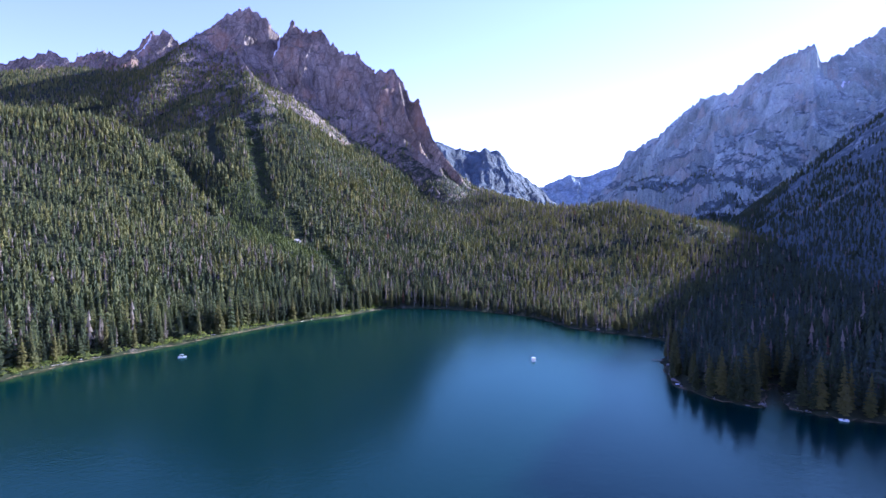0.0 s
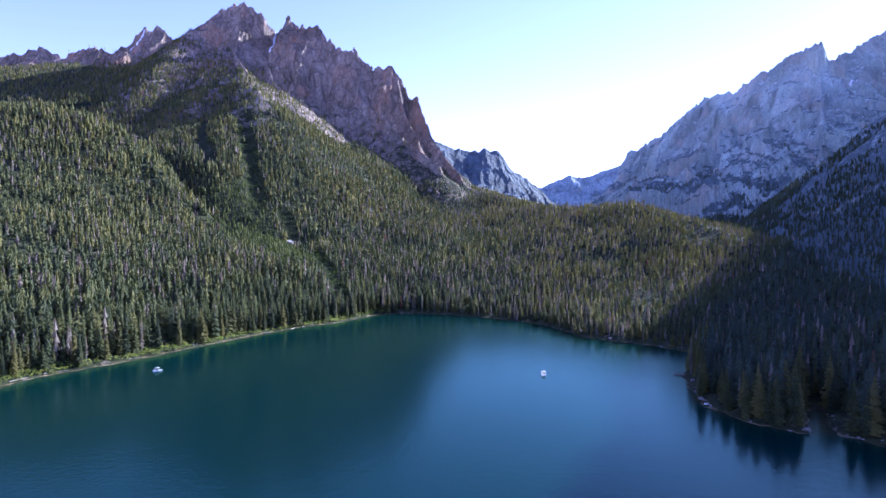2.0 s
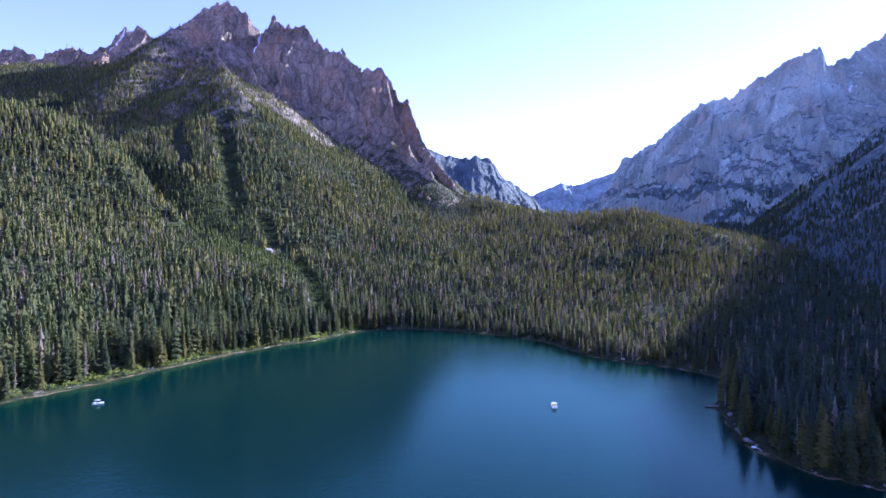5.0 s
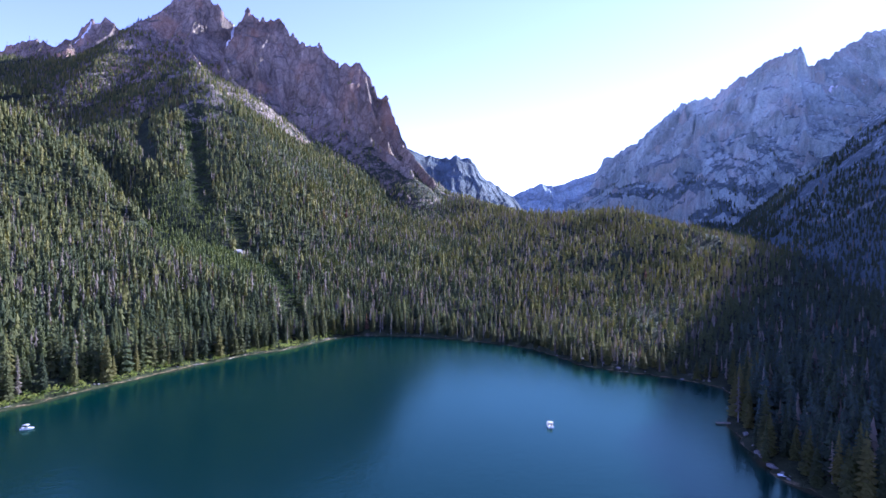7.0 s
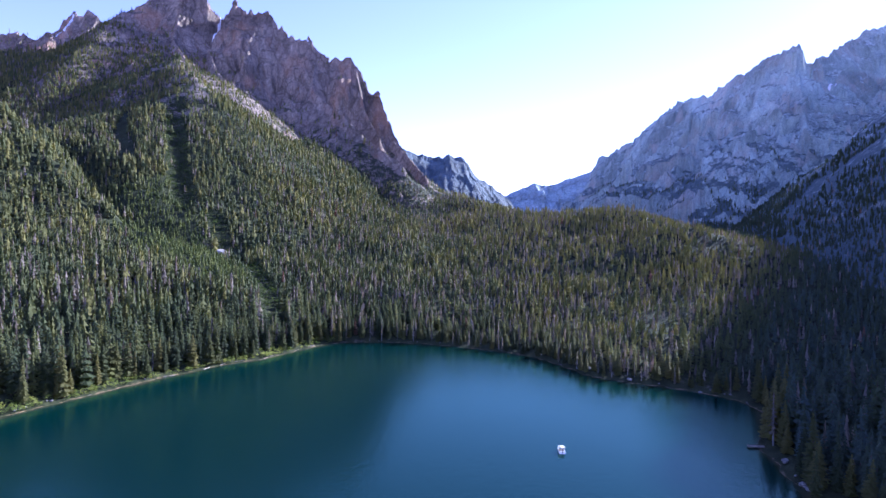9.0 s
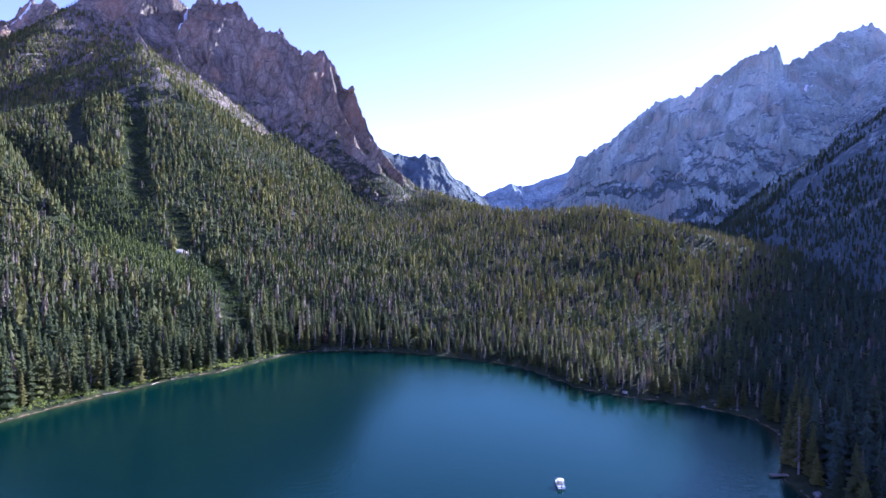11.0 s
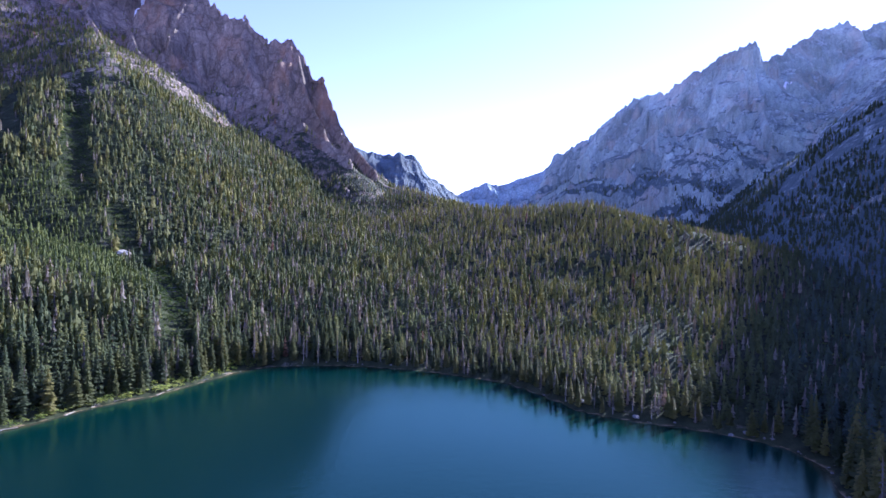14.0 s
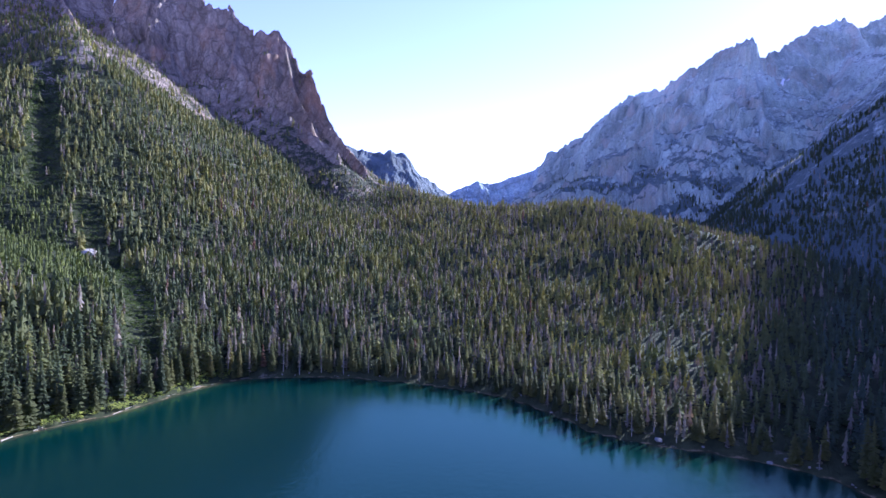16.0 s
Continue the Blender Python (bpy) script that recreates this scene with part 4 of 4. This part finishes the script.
for sx, sy, ln, wd, tn, fn in ((-335, 1272, 32, 4, 1.5, left_mountain), (-330, 1245, 20, 4, 1.3, left_mountain), (-700, 1462, 30, 6, 1.4, left_crest), (-715, 1440, 22, 7, 0.8, left_crest),
                               (915, 1318, 24, 8, 0.3, right_mountain)):
    snow_patch(sx, sy, ln, wd, tn, fn, "streak of old white snow lying in a rock gully")


# ---- boats and dock ----
WHITE_GEL = plain("white_gelcoat", (0.8, 0.8, 0.78), 0.35, 0, 0.5, 0.06, 1.5)
DARK_HULL = plain("dark_blue_hull", (0.03, 0.04, 0.07), 0.35, 0, 0.5, 0.2, 1.5)
CANVAS = plain("white_canvas", (0.74, 0.73, 0.7), 0.85, 0, 0.2, 0.08, 2.5)
TAN = plain("tan_vinyl", (0.36, 0.3, 0.22), 0.6, 0, 0.3, 0.15, 2.5)
STEEL = plain("brushed_aluminium", (0.6, 0.61, 0.62), 0.35, 0.9, 0.5, 0.1, 3.0)
BLACK = plain("black_cowling", (0.02, 0.02, 0.022), 0.4, 0, 0.5, 0.2, 3.0)
DECKING = plain("weathered_planks", (0.24, 0.2, 0.16), 0.9, 0, 0.1, 0.35, 2.0)


def glass_material():
    n = Nodes("tinted_windscreen")
    n.bsdf.inputs["Transmission Weight"].default_value = 0.85
    return n.done((0.25, 0.32, 0.35), 0.05, 0, 0.5)


GLASS = glass_material()


def bm_part(name, bm, material, parent, label="", smooth=False):
    """Links a bmesh as one mesh under a thing or a part."""
    me = bpy.data.meshes.new(name)
    bmesh.ops.recalc_face_normals(bm, faces=bm.faces)
    bm.to_mesh(me)
    bm.free()
    me.materials.append(material)
    if smooth:
        for f in me.polygons:
            f.use_smooth = True
    ob = new(name, me)
    ob.parent = parent
    return tagged(ob, label)


def box(cx, cy, cz, sx, sy, sz, bevel=0.02, bm=None):
    bm = bm or bmesh.new()
    made = bmesh.ops.create_cube(bm, size=1.0, matrix=Matrix.LocRotScale((cx, cy, cz), None, (sx, sy, sz)))
    if bevel:
        edges = {e for v in made["verts"] for e in v.link_edges}
        bmesh.ops.bevel(bm, geom=list(edges), offset=bevel, segments=2, affect="EDGES")
    return bm


def rod(a, b, r, bm=None, sides=8):
    bm = bm or bmesh.new()
    a, b = Vector(a), Vector(b)
    m = Matrix.Translation((a + b) / 2) @ (b - a).to_track_quat("Z", "Y").to_matrix().to_4x4()
    bmesh.ops.create_cone(bm, cap_ends=True, segments=sides, radius1=r, radius2=r, depth=(b - a).length, matrix=m)
    return bm


def hull_bm(length, beam, depth, sheer=0.25, v=0.35):
    """An open hull, bow towards +y: stations of keel, chine and gunwale, with a thickness."""
    bm = bmesh.new()
    rows = []
    n = 13
    for i in range(n):
        f = i / (n - 1)
        w = beam / 2 * (1 - max(0, (f - 0.45) / 0.55) ** 2.2)
        y = (f - 0.5) * length
        top = depth + sheer * f * f
        keel = 0.0 + depth * 0.75 * max(0, (f - 0.7) / 0.3) ** 2
        chine = keel + depth * v * (1 - 0.3 * f)
        pts = [(-w, top), (-w * 0.86, chine), (0, keel), (w * 0.86, chine), (w, top), (w * 0.88, top - 0.02), (w * 0.7, max(chine + 0.1, keel + 0.2)), (-w * 0.7, max(chine + 0.1, keel + 0.2)), (-w * 0.88, top - 0.02)]
        rows.append([bm.verts.new((px, y, pz)) for px, pz in pts])
    for a, b in zip(rows, rows[1:]):
        for k in range(9):
            bm.faces.new((a[k], a[(k + 1) % 9], b[(k + 1) % 9], b[k]))
    bm.faces.new(rows[0])
    bmesh.ops.remove_doubles(bm, verts=bm.verts, dist=0.01)
    return bm


def runabout(x, y, turn, length, beam, hull, top, label, group="boats on the lake"):
    """A motor boat: hull, deck, seats, windscreen, canopy on poles, outboard."""
    root = new("motor_boat")
    root.matrix_basis = pose(x, y, -0.28, 0, 0, turn)
    tagged(root, label, "boat", group)
    bm_part("hull", hull_bm(length, beam, 0.85), hull, root)
    bm_part("deck", box(0, length * 0.27, 0.86, beam * 0.72, length * 0.3, 0.07, 0.03), WHITE_GEL, root)
    bm_part("rub_rail", rod((-beam * 0.5, -length * 0.48, 0.86), (-beam * 0.5, length * 0.1, 0.9), 0.035, rod((beam * 0.5, -length * 0.48, 0.86), (beam * 0.5, length * 0.1, 0.9), 0.035)), STEEL, root, "bright metal rub rail")
    for sx in (-1, 1):
        seat = bm_part("seat", box(sx * beam * 0.24, -length * 0.02, 0.62, 0.55, 0.55, 0.3, 0.05), TAN, root, "tan vinyl seat")
        bm_part("backrest", box(sx * beam * 0.24, -length * 0.02 - 0.28, 0.92, 0.52, 0.12, 0.5, 0.04), TAN, seat)
    bm_part("bench", box(0, -length * 0.36, 0.6, beam * 0.7, 0.6, 0.35, 0.05), WHITE_GEL, root)
    bm_part("console", box(beam * 0.22, length * 0.1, 0.86, 0.6, 0.3, 0.5, 0.04), WHITE_GEL, root)
    screen = bmesh.new()
    for a, b, c, d in (((-0.42, 0.1), (0.42, 0.1), (0.38, 0.06), (-0.38, 0.06)), ((-0.42, 0.1), (-0.46, -0.02), (-0.43, -0.04), (-0.38, 0.06)), ((0.42, 0.1), (0.46, -0.02), (0.43, -0.04), (0.38, 0.06))):
        vs = [screen.verts.new((p[0] * beam, p[1] * length, z)) for p, z in ((a, 0.9), (b, 0.9), (c, 1.32), (d, 1.32))]
        screen.faces.new(vs)
    bmesh.ops.solidify(screen, geom=screen.faces[:], thickness=0.015)
    bm_part("windscreen", screen, GLASS, root, "raked tinted windscreen")
    if top:
        arch = bmesh.new()
        n = 7
        rows = []
        for i in range(n):
            f = i / (n - 1) - 0.5
            rows.append([arch.verts.new((g * beam * 0.95, f * length * 0.5 - length * 0.1, 2.0 + 0.16 * math.cos(g * 2.8) - 0.12 * (2 * f) ** 2)) for g in (-0.5, -0.3, -0.1, 0.1, 0.3, 0.5)])
        for a, b in zip(rows, rows[1:]):
            for k in range(5):
                arch.faces.new((a[k], a[k + 1], b[k + 1], b[k]))
        bmesh.ops.solidify(arch, geom=arch.faces[:], thickness=0.04)
        bm_part("canopy", arch, CANVAS, root, "white canvas canopy", True)
        for sx in (-1, 1):
            for yy in (-0.32, 0.12):
                bm_part("pole", rod((sx * beam * 0.45, yy * length, 0.85), (sx * beam * 0.45, yy * length, 2.04), 0.022), STEEL, root)
    motor = bm_part("outboard_motor", box(0, -length * 0.5 - 0.18, 1.0, 0.34, 0.45, 0.5, 0.08), BLACK, root, "black outboard motor")
    bm_part("leg", box(0, -length * 0.5 - 0.16, 0.4, 0.12, 0.22, 0.8, 0.02), BLACK, motor)
    return root


runabout(58, 333.2, -6, 5.8, 2.35, WHITE_GEL, True, "white motor boat with a white canopy floating midlake")
runabout(-142, 335.2, -78, 4.6, 1.95, WHITE_GEL, True, "white motor boat with a canopy anchored off the shore")
runabout(121.3, 280.2, 57, 6.6, 2.2, WHITE_GEL, False, "white open motor boat moored at the shaded shore")
runabout(164.5, 229.5, 70, 3.6, 1.5, WHITE_GEL, False, "small white open boat beached by the inlet")


def dock(x, y, turn, length):
    """A short plank dock on posts, its shore end on the bank."""
    root = new("boat_dock")
    root.matrix_basis = pose(x, y, 0, 0, 0, turn)
    tagged(root, "short weathered plank dock on posts at the shaded point", "dock")
    n = int(length / 0.24)
    plank = None
    for i in range(n):
        if plank is None:
            plank = bm_part("plank", box(0, 0, 0, 0.21, 1.8, 0.05, 0.008), DECKING, root)
            plank.location = (0.12, 0, 0.62)
        else:
            ob = new("plank", plank.data)
            ob.parent = root
            ob.location = (0.12 + i * 0.24, 0.02 * math.sin(i * 3.1), 0.62 + 0.006 * math.sin(i * 7.7))
    for sy in (-0.7, 0.7):
        bm_part("beam", box(length / 2, sy, 0.5, length, 0.14, 0.18, 0.02), DECKING, root)
        for k in range(3):
            px = 0.4 + k * (length - 0.8) / 2
            bm_part("post", rod((px, sy * 1.2, -3.0), (px, sy * 1.2, 1.15), 0.1), BARK, root, "dark timber post")
    return root


dock(133.5, 332.8, 172, 7.0)
